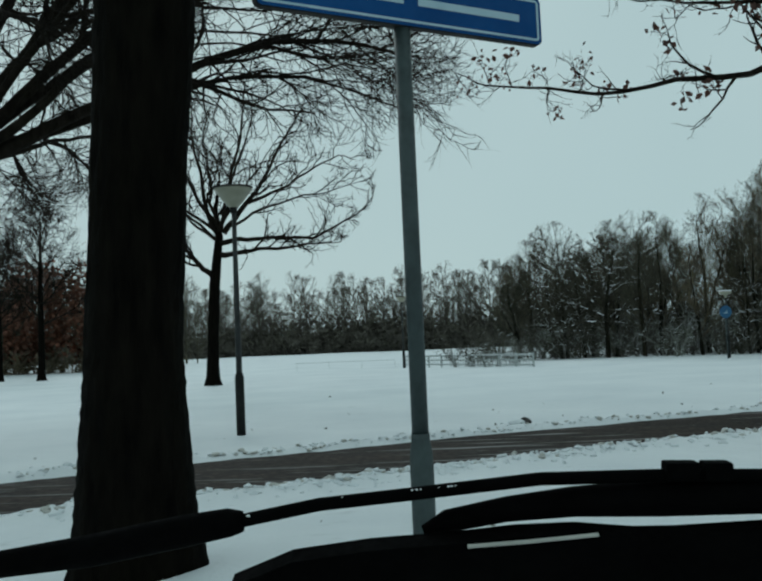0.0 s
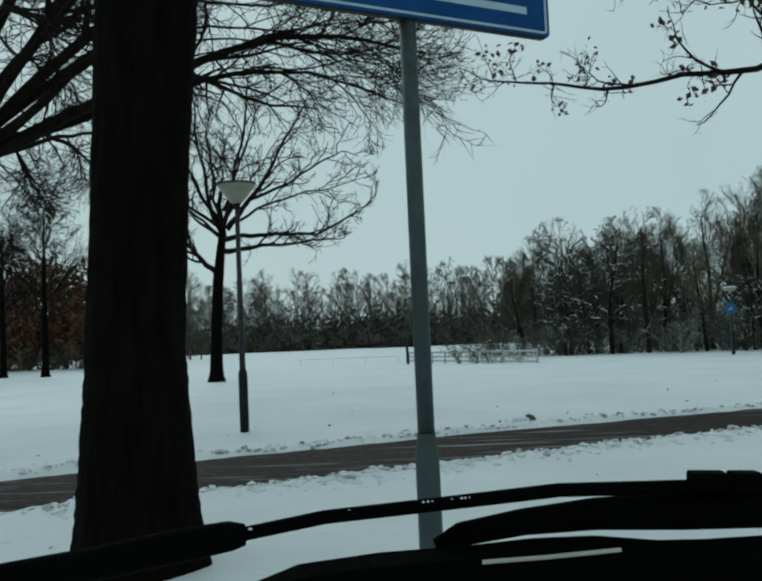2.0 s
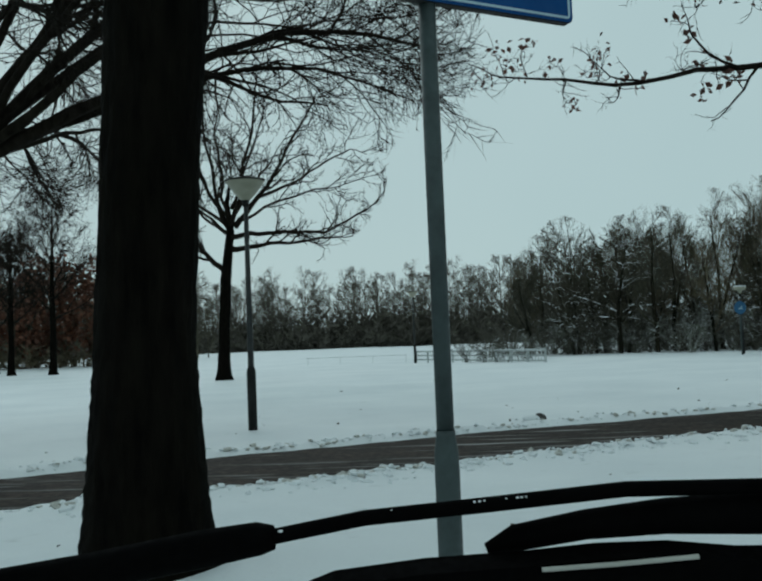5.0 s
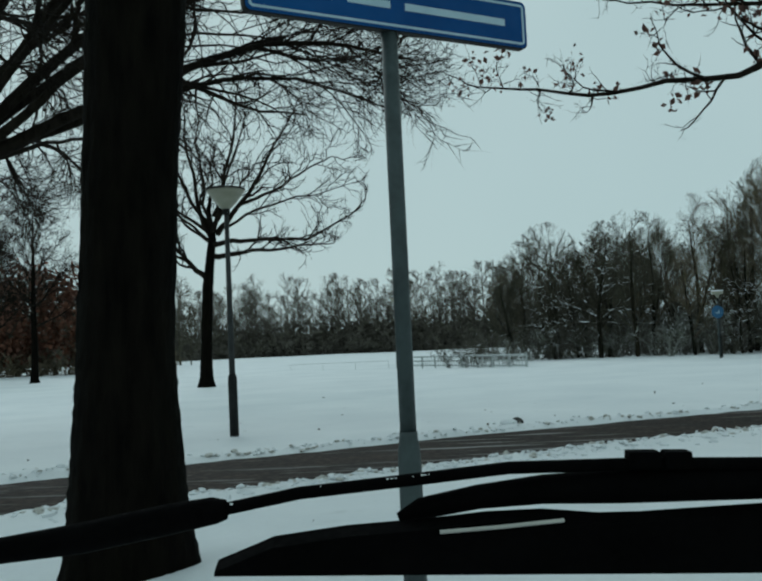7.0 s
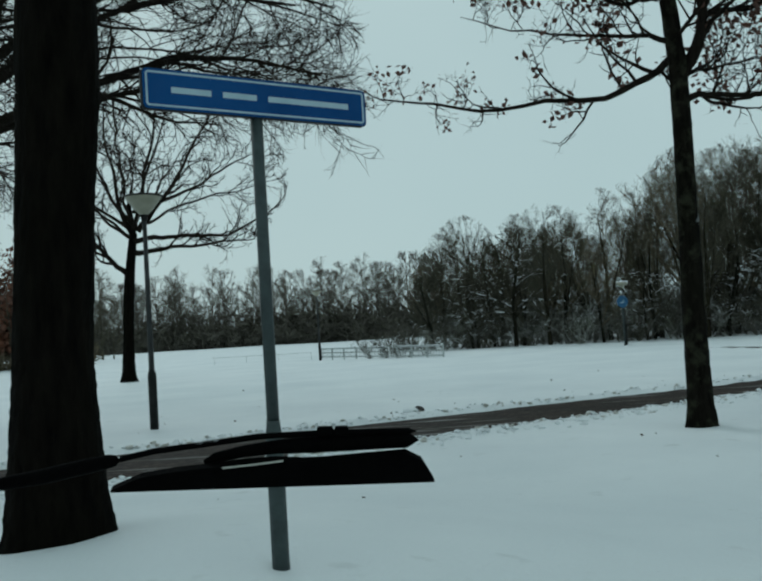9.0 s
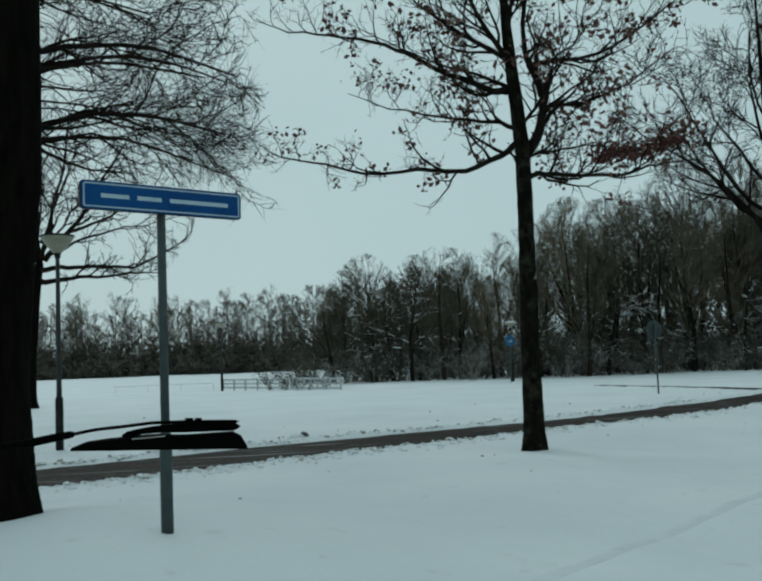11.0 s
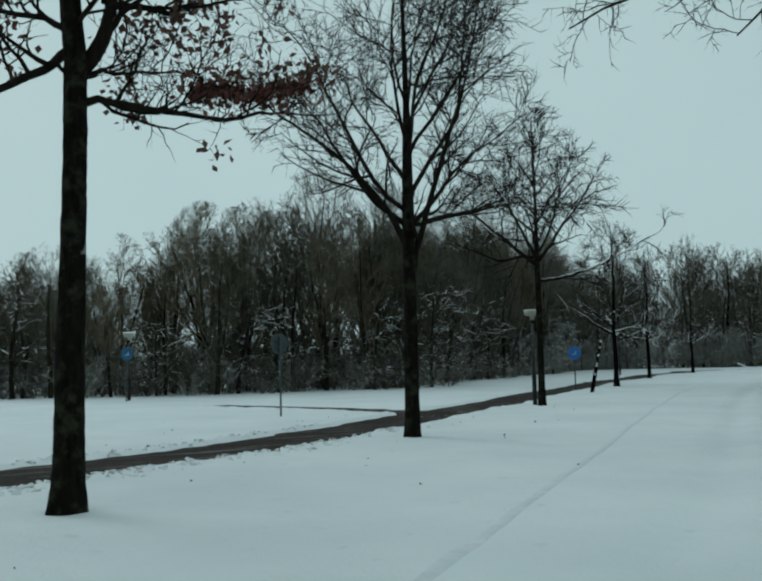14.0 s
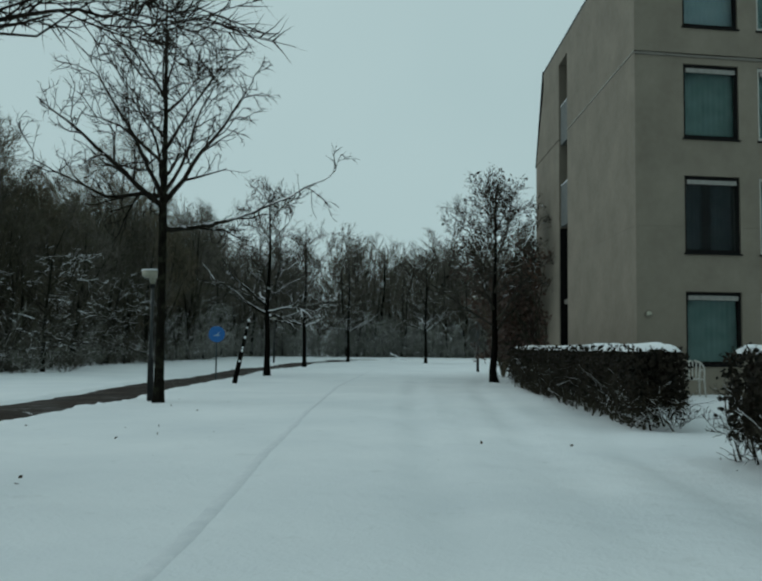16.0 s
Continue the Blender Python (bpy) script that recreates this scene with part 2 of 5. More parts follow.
def path_material():
    m, t, b = material("wet_red_paving", 0.75)
    tc = t.nodes.new("ShaderNodeTexCoord")
    big = noise_tex(t, 0.9, 5.0, tc.outputs["Object"])
    fine = noise_tex(t, 14.0, 5.0, tc.outputs["Object"])
    c = ramp(t, fine, [(0.3, (0.014, 0.0110, 0.0090)), (0.5, (0.034, 0.026, 0.021)), (0.7, (0.070, 0.054, 0.045))])
    c = mix(t, 0.7, c, ramp(t, big, [(0.35, (0.6, 0.62, 0.66)), (0.7, (1.15, 1.0, 0.96))]), "MULTIPLY")
    mp = t.nodes.new("ShaderNodeMapping")
    mp.inputs["Rotation"].default_value = (0, 0, radians(-33))
    mp.inputs["Scale"].default_value = (0.28, 2.6, 1)
    t.links.new(tc.outputs["Object"], mp.inputs["Vector"])
    streak = noise_tex(t, 1.6, 5.0, mp.outputs["Vector"], 0.6)
    # pale streaks: slush, along with wet reflections put into the colour
    slush = ramp(t, streak, [(0.56, (0, 0, 0)), (0.76, (0.8, 0.8, 0.8))])
    c = mix(t, slush, c, (0.42, 0.42, 0.42))
    t.links.new(c, b.inputs["Base Color"])
    bump(t, b, fine, 0.4, 0.01)
    b.inputs["Specular IOR Level"].default_value = 0.035
    return m


GLASS = glass_material()
PAVING = path_material()


# ---- mesh helpers ----
def mesh_of(name, verts, faces, mat, smooth=False):
    me = bpy.data.meshes.new(name)
    me.from_pydata([tuple(v) for v in verts], [], [tuple(f) for f in faces])
    me.materials.append(mat)
    if smooth:
        me.shade_smooth()
    return me


def arrays_mesh(name, verts, quads, tris, mat, smooth=True):
    """A mesh from number arrays, which is quick for large ones."""
    me = bpy.data.meshes.new(name)
    nq, nt = len(quads), len(tris)
    me.vertices.add(len(verts))
    me.vertices.foreach_set("co", np.asarray(verts, np.float32).ravel())
    loops = np.concatenate([np.asarray(quads, np.int32).ravel(), np.asarray(tris, np.int32).ravel()])
    me.loops.add(len(loops))
    me.loops.foreach_set("vertex_index", loops)
    me.polygons.add(nq + nt)
    starts = np.concatenate([np.arange(nq) * 4, nq * 4 + np.arange(nt) * 3]).astype(np.int32)
    me.polygons.foreach_set("loop_start", starts)
    me.update(calc_edges=True)
    me.validate()
    me.materials.append(mat)
    if smooth:
        me.shade_smooth()
    return me


def part(name, bm, mat, parent=None, label=""):
    """Links a bmesh, or a ready mesh, as one object under its thing."""
    if isinstance(bm, bmesh.types.BMesh):
        me = bpy.data.meshes.new(name)
        bm.to_mesh(me)
        bm.free()
        me.materials.append(mat)
    else:
        me = bm
    ob = new(name, me)
    if parent is not None:
        ob.parent = parent
    if label:
        ob["label"] = label
    return ob


def thing(name, m, label, category, group="", kind=""):
    ob = new(name)
    ob.empty_display_size = 0.2
    ob.matrix_world = m
    return tagged(ob, label, category, group, kind)


def box(bm, size, at=(0, 0, 0), turn=None, bevel=0.0):
    m = Matrix.Translation(at) @ (turn or Matrix()) @ Matrix.Diagonal((*size, 1))
    made = bmesh.ops.create_cube(bm, size=1, matrix=m)
    if bevel:
        edges = {e for v in made["verts"] for e in v.link_edges}
        bmesh.ops.bevel(bm, geom=list(edges), offset=bevel, segments=2, affect="EDGES", profile=0.7)
    return bm


def boxed(size, at=(0, 0, 0), turn=None, bevel=0.0):
    return box(bmesh.new(), size, at, turn, bevel)


def lathe(profile, sides=24):
    """A turned shape from (radius, height) pairs, closed at its ends."""
    bm = bmesh.new()
    rings = []
    for r, z in profile:
        rings.append([bm.verts.new((r * math.cos(a), r * math.sin(a), z)) for a in (2 * math.pi * k / sides for k in range(sides))])
    for lo, hi in zip(rings, rings[1:]):
        for k in range(sides):
            bm.faces.new((lo[k], lo[(k + 1) % sides], hi[(k + 1) % sides], hi[k])).smooth = True
    bm.faces.new(rings[0][::-1])
    bm.faces.new(rings[-1])
    return bm


class Tubes:
    """Many tapered tubes, gathered into one mesh."""

    def __init__(self):
        self.v, self.q, self.t, self.n = [], [], [], 0

    def add(self, pts, radii, sides):
        pts, radii = np.asarray(pts, float), np.asarray(radii, float)
        tan = np.gradient(pts, axis=0)
        tan /= np.linalg.norm(tan, axis=1)[:, None] + 1e-9
        ref = np.array((0.0, 0.0, 1.0)) if abs(tan[0, 2]) < 0.8 else np.array((1.0, 0.0, 0.0))
        side = np.cross(tan, ref)
        side /= np.linalg.norm(side, axis=1)[:, None] + 1e-9
        up = np.cross(side, tan)
        a = 2 * np.pi * np.arange(sides) / sides
        ring = np.cos(a)[None, :, None] * side[:, None] + np.sin(a)[None, :, None] * up[:, None]
        self.v.append((pts[:, None] + ring * radii[:, None, None]).reshape(-1, 3))
        k = np.arange(sides)
        rows = self.n + np.arange(len(pts) - 1)[:, None] * sides
        q = np.stack([rows + k, rows + (k + 1) % sides, rows + sides + (k + 1) % sides, rows + sides + k], -1)
        self.q.append(q.reshape(-1, 4))
        self.n += len(pts) * sides

    def blade(self, pts, r, rng):
        """A far twig as a thin tapered sliver."""
        pts = np.asarray(pts, float)
        n = len(pts)
        s = np.cross(pts[-1] - pts[0], rng.normal(size=3))
        s = s / (np.linalg.norm(s) + 1e-9) * r
        w = (1 - np.arange(n - 1) / (n - 1))[:, None] * s
        self.v.append(np.concatenate([np.stack([pts[:-1] - w, pts[:-1] + w], 1).reshape(-1, 3), pts[-1:]]))
        for k in range(n - 2):
            self.q.append(np.array([[0, 1, 3, 2]]) + self.n + 2 * k)
        self.t.append(np.array([[2 * n - 4, 2 * n - 3, 2 * n - 2]]) + self.n)
        self.n += 2 * n - 1

    def leaf(self, at, size, rng):
        """A small folded leaf: two triangles."""
        a = rng.normal(size=3)
        a /= np.linalg.norm(a)
        b = np.cross(a, rng.normal(size=3))
        b /= np.linalg.norm(b) + 1e-9
        c = np.cross(a, b)
        p = np.array([at, at + size * (0.5 * a + 0.32 * b + 0.1 * c), at + size * a, at + size * (0.5 * a - 0.32 * b + 0.1 * c)])
        self.v.append(p)
        self.t.append(np.array([[0, 1, 2], [0, 2, 3]]) + self.n)
        self.n += 4

    def arrays(self):
        v = np.concatenate(self.v) if self.v else np.zeros((0, 3))
        q = np.concatenate(self.q) if self.q else np.zeros((0, 4), int)
        t = np.concatenate(self.t) if self.t else np.zeros((0, 3), int)
        return v, q, t

    def mesh(self, name, mat, smooth=True):
        return arrays_mesh(name, *self.arrays(), mat, smooth)


def unit(v):
    return v / (np.linalg.norm(v) + 1e-9)


def run_branch(rng, start, way, length, r0, r1, steps, wobble, lift, sag=0.0):
    """One wandering branch: its points and radii. lift bends it upwards along its way."""
    p, d = np.array(start, float), unit(np.array(way, float))
    pts = [p]
    for k in range(steps):
        d = unit(d + rng.normal(size=3) * wobble + np.array((0, 0, lift - sag * k / steps)))
        p = p + d * length / steps
        pts.append(p)
    return np.array(pts), np.linspace(r0, r1, steps + 1)


def across(rng, d):
    """A random way square to d."""
    return unit(np.cross(d, rng.normal(size=3)))


def kept_inside(child, rc, env):
    """Draws a branch in until its tip lies within the crown's ellipsoid; None where hardly anything is left."""
    centre, half = env
    far = np.sqrt((((child - centre) / half) ** 2).sum(1))
    if far[-1] <= 1:
        return child, rc
    if far[0] >= 1:
        return None, rc
    lo = 0.0
    for f in (0.2, 0.35, 0.5, 0.65, 0.8, 0.92):
        tip = child[0] + (child[-1] - child[0]) * f
        if (((tip - centre) / half) ** 2).sum() <= 1:
            lo = f
    return child[0] + (child - child[0]) * max(lo, 0.2), rc


def offshoots(rng, tubes, pts, radii, levels, depth=0, leaf=None, env=None):
    """Twigs along a branch, level by level. A level: (count, first, length, angle, wobble, lift, steps, sides, least radius). env: the crown's ellipsoid, centre and half axes."""
    count, first, length, angle, wobble, lift, steps, sides, least = levels[depth]
    n = len(pts) - 1
    count = max(1, int(round(count * rng.uniform(0.8, 1.2))))
    for k in range(count):
        f = first + (1 - first) * (k + rng.uniform(0.1, 0.9)) / count
        i = min(int(f * n), n - 1)
        u = f * n - i
        at, r = pts[i] * (1 - u) + pts[i + 1] * u, radii[i] * (1 - u) + radii[i + 1] * u
        d = unit(pts[i + 1] - pts[i])
        a = radians(angle * rng.uniform(0.65, 1.3))
        way = math.cos(a) * d + math.sin(a) * across(rng, d)
        long = length * rng.uniform(0.55, 1.15) * (1.15 - 0.55 * f)
        child, rc = run_branch(rng, at, way, long, max(least, r * 0.62), max(least * 0.6, r * 0.16), steps, wobble, lift)
        if env is not None:
            child, rc = kept_inside(child, rc, env)
            if child is None:
                continue
        if sides > 1:
            tubes.add(child, rc, sides)
        else:
            tubes.blade(child, least, rng)
        if depth + 1 < len(levels):
            offshoots(rng, tubes, child, rc, levels, depth + 1, leaf, env)
        elif leaf and rng.random() < leaf[1]:
            knot = child[rng.integers(1, len(child))]
            for _ in range(leaf[3]):
                leaf[0].leaf(knot + rng.normal(size=3) * leaf[2] * 0.75, leaf[2] * rng.uniform(0.6, 1.3), rng)


# ---- ground ----
PATH_LINE = [(-40, -13), (-16, 1.0), (-9.2, 5.4), (-3.6, 8.33), (-1.4, 9.6), (0.12, 10.42), (2.07, 11.52), (5.25, 13.1), (9.2, 15.0), (13.2, 17.8), (17.5, 21.4), (25, 27.1), (33, 33.4), (45, 43.0), (62, 55), (85, 68)]
SIDE_LINE = [(17.3, 21.4), (17.0, 24.2), (16.5, 26.8), (15.8, 29.0), (14.6, 32.6)]
RUTS = [[(2.0, 1.0), (6.0, 4.7), (13.0, 10.3), (21.5, 17.3), (33.1, 26.4), (46, 35.5)]]


def line_distance(x, y, line):
    """The distance from each place to a line of points."""
    best = np.full(np.shape(x), 1e9)
    for (ax, ay), (bx, by) in zip(line, line[1:]):
        dx, dy = bx - ax, by - ay
        f = np.clip(((x - ax) * dx + (y - ay) * dy) / (dx * dx + dy * dy), 0, 1)
        best = np.minimum(best, np.hypot(x - ax - f * dx, y - ay - f * dy))
    return best


def waves(x, y, size, seed):
    """Smooth uneven waves from a few turned sines."""
    rng = np.random.default_rng(seed)
    out = np.zeros(np.shape(x))
    for _ in range(7):
        a, k, p = rng.uniform(0, 6.28), rng.uniform(0.6, 1.7) * 6.28 / size, rng.uniform(0, 6.28)
        out = out + np.sin(k * (x * math.cos(a) + y * math.sin(a)) + p)
    return out / 7


def step(a, b, v):
    u = np.clip((v - a) / (b - a), 0, 1)
    return u * u * (3 - 2 * u)


def base_height(x, y):
    """The lie of the land under the snow's fine relief."""
    far = np.hypot(x, y)
    h = 0.10 * waves(x, y, 26.0, 1) * step(14, 40, far)
    h = h + 0.37 * np.exp(-((x + 0.2) ** 2 + (y - 3.1) ** 2) / 5.0)
    return h + 0.20 * np.exp(-((x - 30.2) ** 2 + (y - 12.2) ** 2) / 3.5)


TRACKS = [[(3.2, 0.4), (8.0, 4.4), (15.4, 9.9), (24, 16.6), (33, 23.2), (46, 32)], [(4.6, 0.2), (10.0, 4.2), (17.8, 10.2), (26, 15.9), (34, 21.5), (48, 29.5)], [(6.0, 0.0), (11.4, 4.0), (19.0, 9.6), (27, 14.6), (35, 20.0)]]


def path_half(x):
    """Half the cleared width of the path, which narrows down the street."""
    return np.interp(x, (2.0, 7.5), (1.28, 1.03))


def ground_height(x, y):
    x, y = np.asarray(x, float), np.asarray(y, float)
    h = base_height(x, y) + 0.018 * waves(x, y, 1.3, 2) + 0.03 * waves(x, y, 4.5, 3)
    near = step(70, 30, np.hypot(x - 8, y - 10))
    for line in TRACKS:
        d = line_distance(x, y, line)
        h = h - (0.034 * np.exp(-(d / 0.24) ** 2) - 0.020 * np.exp(-((d - 0.44) / 0.2) ** 2)) * (0.75 + 0.9 * waves(x, y, 3.1, 9))
    for line, half in ((PATH_LINE, path_half(x)), (SIDE_LINE, 0.85)):
        d = line_distance(x, y, line)
        rag = 0.16 * waves(x, y, 0.9, 5) + 0.10 * waves(x, y, 2.4, 6)
        ridge = np.exp(-((d - half - 0.22 - rag) / 0.20) ** 2)
        h = h + near * 0.06 * ridge * (0.6 + waves(x, y, 0.55, 7))
        h = h - 0.07 * (1 - step(half - 0.12 + rag, half + 0.08 + rag, d))
    return h


def spans(*pieces):
    return np.unique(np.concatenate([np.arange(a, b, s) for a, b, s in pieces]).round(4))


gx = spans((-900, -160, 60), (-160, -50, 8), (-50, -12, 1.5), (-12, 40, 0.17), (40, 60, 0.6), (60, 130, 4), (130, 1000, 60))
gy = spans((-400, -20, 30), (-20, 0, 1.0), (0, 32, 0.17), (32, 60, 0.6), (60, 130, 4), (130, 300, 15), (300, 2500, 150))
GX, GY = np.meshgrid(gx, gy, indexing="ij")
GZ = ground_height(GX, GY)
gi = np.arange(GX.size).reshape(GX.shape)
gq = np.stack([gi[:-1, :-1], gi[1:, :-1], gi[1:, 1:], gi[:-1, 1:]], -1).reshape(-1, 4)
ground = new("ground", arrays_mesh("ground", np.stack([GX, GY, GZ], -1).reshape(-1, 3), gq, np.zeros((0, 3), int), SNOW))
tagged(ground, "snow-covered grass, verge and street with faint wheel ruts", "snow ground", kind="structure")


def on_ground(x, y):
    return float(ground_height(x, y))


def strip(line, half, lift, pieces=60):
    """A flat ribbon along a line of points."""
    p = np.array(line, float)
    s = np.concatenate([[0], np.cumsum(np.hypot(*np.diff(p, axis=0).T))])
    f = np.linspace(0, s[-1], pieces)
    c = np.stack([np.interp(f, s, p[:, 0]), np.interp(f, s, p[:, 1])], -1)
    t = np.gradient(c, axis=0)
    t /= np.hypot(*t.T)[:, None]
    n = np.stack([-t[:, 1], t[:, 0]], -1)
    verts, faces = [], []
    for k in range(pieces):
        for o in np.linspace(-half, half, 5):
            q = c[k] + n[k] * o
            verts.append((q[0], q[1], float(base_height(q[0], q[1])) - 0.034 + lift))
    for k in range(pieces - 1):
        for j in range(4):
            a = k * 5 + j
            faces.append((a, a + 1, a + 6, a + 5))
    return verts, faces


path = new("cycle_path", mesh_of("cycle_path", *strip(PATH_LINE, 1.8, 0.0, 160), PAVING, True))
tagged(path, "wet reddish-brown paved path cleared of snow, with streaks of slush and painted wet sheen", "path", kind="structure")
side_path = new("side_path", mesh_of("side_path", *strip(SIDE_LINE, 1.25, 0.004, 40), PAVING, True))
tagged(side_path, "narrow cleared side path joining the paved path", "path", kind="structure")

# wheel ruts pressed into the snow of the street
for line, half in zip(RUTS, (0.08,)):
    p = np.array(line, float)
    s = np.concatenate([[0], np.cumsum(np.hypot(*np.diff(p, axis=0).T))])
    f = np.arange(0, s[-1], 0.15)
    cx, cy = np.interp(f, s, p[:, 0]), np.interp(f, s, p[:, 1])
    for _ in range(160):
        cx[1:-1], cy[1:-1] = (cx[:-2] + 2 * cx[1:-1] + cx[2:]) / 4, (cy[:-2] + 2 * cy[1:-1] + cy[2:]) / 4
    tx, ty = np.gradient(cx), np.gradient(cy)
    n = np.hypot(tx, ty)
    verts, faces = [], []
    for k in range(len(f)):
        w = half * (0.95 + 0.3 * noise.noise(Vector((f[k] * 0.8, half * 50, 0))))
        for o, dz in ((-w, -0.004), (-w * 0.6, 0.010), (w * 0.6, 0.004), (w, -0.004)):
            x, y = cx[k] - ty[k] / n[k] * o, cy[k] + tx[k] / n[k] * o
            verts.append((x, y, on_ground(x, y) + dz))
    for k in range(len(f) - 1):
        for j in range(3):
            a = 4 * k + j
            faces.append((a, a + 1, a + 5, a + 4))
    tagged(new("wheel_rut", mesh_of("wheel_rut", verts, faces, PACKED, True)), "faint wheel rut of packed snow along the street", "wheel rut", kind="structure")

# withered leaves and grit on the snow
rng = np.random.default_rng(23)
litter = Tubes()
for k in range(170):
    x, y = rng.uniform(-6, 24), rng.uniform(4, 24)
    if abs(float(line_distance(x, y, PATH_LINE)) - 2.6) < 2.2 or rng.random() < 0.25:
        litter.leaf(np.array((x, y, on_ground(x, y) + 0.012)), rng.uniform(0.03, 0.075), rng)
tagged(new("leaf_litter", litter.mesh("leaf_litter", LITTER, False)), "scattered withered leaves lying on the snow", "fallen leaves", kind="stuff")

# crumbs of pushed-aside snow and grit along the path's edges
rng = np.random.default_rng(11)
crumbs, grime = bmesh.new(), bmesh.new()
for k in range(1900):
    i = rng.integers(2, 9)
    (ax, ay), (bx, by) = PATH_LINE[i], PATH_LINE[i + 1]
    f = rng.random()
    nx, ny = -(by - ay), bx - ax
    nn = math.hypot(nx, ny)
    o = (float(path_half(ax + f * (bx - ax))) + 0.04 + abs(rng.normal()) * (0.14 if k % 5 == 0 else 0.24)) * (-1 if rng.random() < 0.7 else 1)
    x, y = ax + f * (bx - ax) + nx / nn * o, ay + f * (by - ay) + ny / nn * o
    r = rng.uniform(0.010, 0.036)
    m = Matrix.Translation((x, y, on_ground(x, y) + r * 0.1)) @ Matrix.Rotation(rng.uniform(0, 3), 4, "Z") @ Matrix.Diagonal((r * rng.uniform(1.0, 2.2), r, r * rng.uniform(0.5, 0.9), 1))
    made = bmesh.ops.create_icosphere(grime if k % 5 == 0 else crumbs, subdivisions=1, radius=1, matrix=m)
    for v in made["verts"]:
        v.co += Vector(rng.normal(size=3)) * r * 0.22
tagged(part("snow_crumbs", crumbs, SNOW), "crumbled lumps of pushed-aside snow along the path", "snow lumps", kind="stuff")
tagged(part("dirty_slush", grime, DIRTY_SNOW), "brownish lumps of dirty slush at the edges of the path", "slush", kind="stuff")


# ---- trees ----
TWIGS_NEAR = [(10, 0.16, 1.8, 46, 0.15, 0.05, 5, 4, 0.009), (8, 0.12, 0.9, 46, 0.18, 0.04, 3, 3, 0.007), (7, 0.12, 0.44, 46, 0.22, 0.04, 2, 1, 0.008)]
TWIGS_PARK = [(10, 0.20, 1.9, 36, 0.24, 0.05, 6, 4, 0.020), (5, 0.15, 1.0, 42, 0.28, 0.04, 4, 3, 0.013), (4, 0.12, 0.5, 42, 0.28, 0.03, 2, 1, 0.012)]
TWIGS_DENSE = [(12, 0.30, 2.4, 36, 0.18, 0.0, 6, 4, 0.0095), (9, 0.12, 1.3, 40, 0.23, 0.0, 4, 3, 0.0065), (6, 0.1, 0.65, 42, 0.28, 0.0, 3, 1, 0.0072)]
TWIGS_OAK = [(15, 0.08, 1.10, 46, 0.22, 0.20, 6, 4, 0.0075), (6, 0.15, 0.55, 50, 0.28, 0.07, 4, 3, 0.0048), (3, 0.2, 0.26, 52, 0.3, 0.04, 2, 1, 0.0045)]
TWIGS_HANG = [(15, 0.12, 1.0, 50, 0.22, 0.06, 6, 4, 0.0065), (6, 0.15, 0.55, 52, 0.28, 0.02, 4, 3, 0.0045), (4, 0.2, 0.26, 55, 0.3, 0.0, 2, 1, 0.005)]
TWIGS_OPEN = [(8, 0.18, 1.35, 44, 0.22, 0.05, 5, 4, 0.013), (5, 0.15, 0.7, 46, 0.26, 0.04, 3, 3, 0.009), (4, 0.15, 0.36, 46, 0.26, 0.03, 2, 1, 0.009)]
TWIGS_FIELD = [(10, 0.12, 1.9, 44, 0.15, 0.05, 4, 3, 0.020), (7, 0.12, 0.95, 45, 0.2, 0.04, 2, 1, 0.018), (4, 0.1, 0.5, 45, 0.2, 0.04, 1, 1, 0.015)]
TWIGS_STREET = [(9, 0.12, 1.35, 45, 0.14, 0.06, 4, 3, 0.014), (8, 0.12, 0.65, 45, 0.2, 0.05, 2, 1, 0.014), (3, 0.1, 0.3, 45, 0.2, 0.05, 1, 1, 0.012)]


def trunk_mesh(seed, line, radii, sides, flare, rough, mat):
    """A trunk with a flared, rooted foot and ridged bark."""
    rng = np.random.default_rng(seed)
    line, radii = np.array(line, float), np.array(radii, float)
    rings = max(24, int(line[-1][2] / 0.09))
    f = np.linspace(0, len(line) - 1, rings)
    k = np.arange(len(line))
    c = np.stack([np.interp(f, k, line[:, i]) for i in range(3)], -1)
    r = np.interp(f, k, radii)
    a = 2 * np.pi * np.arange(sides) / sides
    phase = rng.uniform(0, 6.28, 6)
    z = c[:, 2:3]
    foot = np.exp(-np.maximum(z, 0) / 0.28)
    lobes = 1 + foot * (flare + 0.35 * flare * np.sin(5 * a + phase[0])[None] + 0.2 * flare * np.sin(3 * a + phase[1])[None])
    ridge = rough * (0.5 * np.sin(13 * a[None] + 1.4 * np.sin(3.1 * z + phase[2]) + phase[3]) + 0.5 * np.sin(23 * a[None] + 2.0 * np.sin(4.3 * z + phase[4])) + 0.5 * np.sin(37 * a[None] + 3.0 * np.sin(7.7 * z + phase[2])) + 0.8 * rng.normal(size=(rings, sides)))
    knots = 0.03 * np.sin(2 * a[None] + 1.7 * z + phase[5])
    rr = r[:, None] * (lobes + ridge + knots)
    v = np.stack([c[:, 0:1] + rr * np.cos(a), c[:, 1:2] + rr * np.sin(a), np.repeat(z, sides, 1)], -1).reshape(-1, 3)
    i = np.arange(sides)
    rows = np.arange(rings - 1)[:, None] * sides
    q = np.stack([rows + i, rows + (i + 1) % sides, rows + sides + (i + 1) % sides, rows + sides + i], -1).reshape(-1, 4)
    return arrays_mesh("trunk", v, q, np.zeros((0, 3), int), mat)


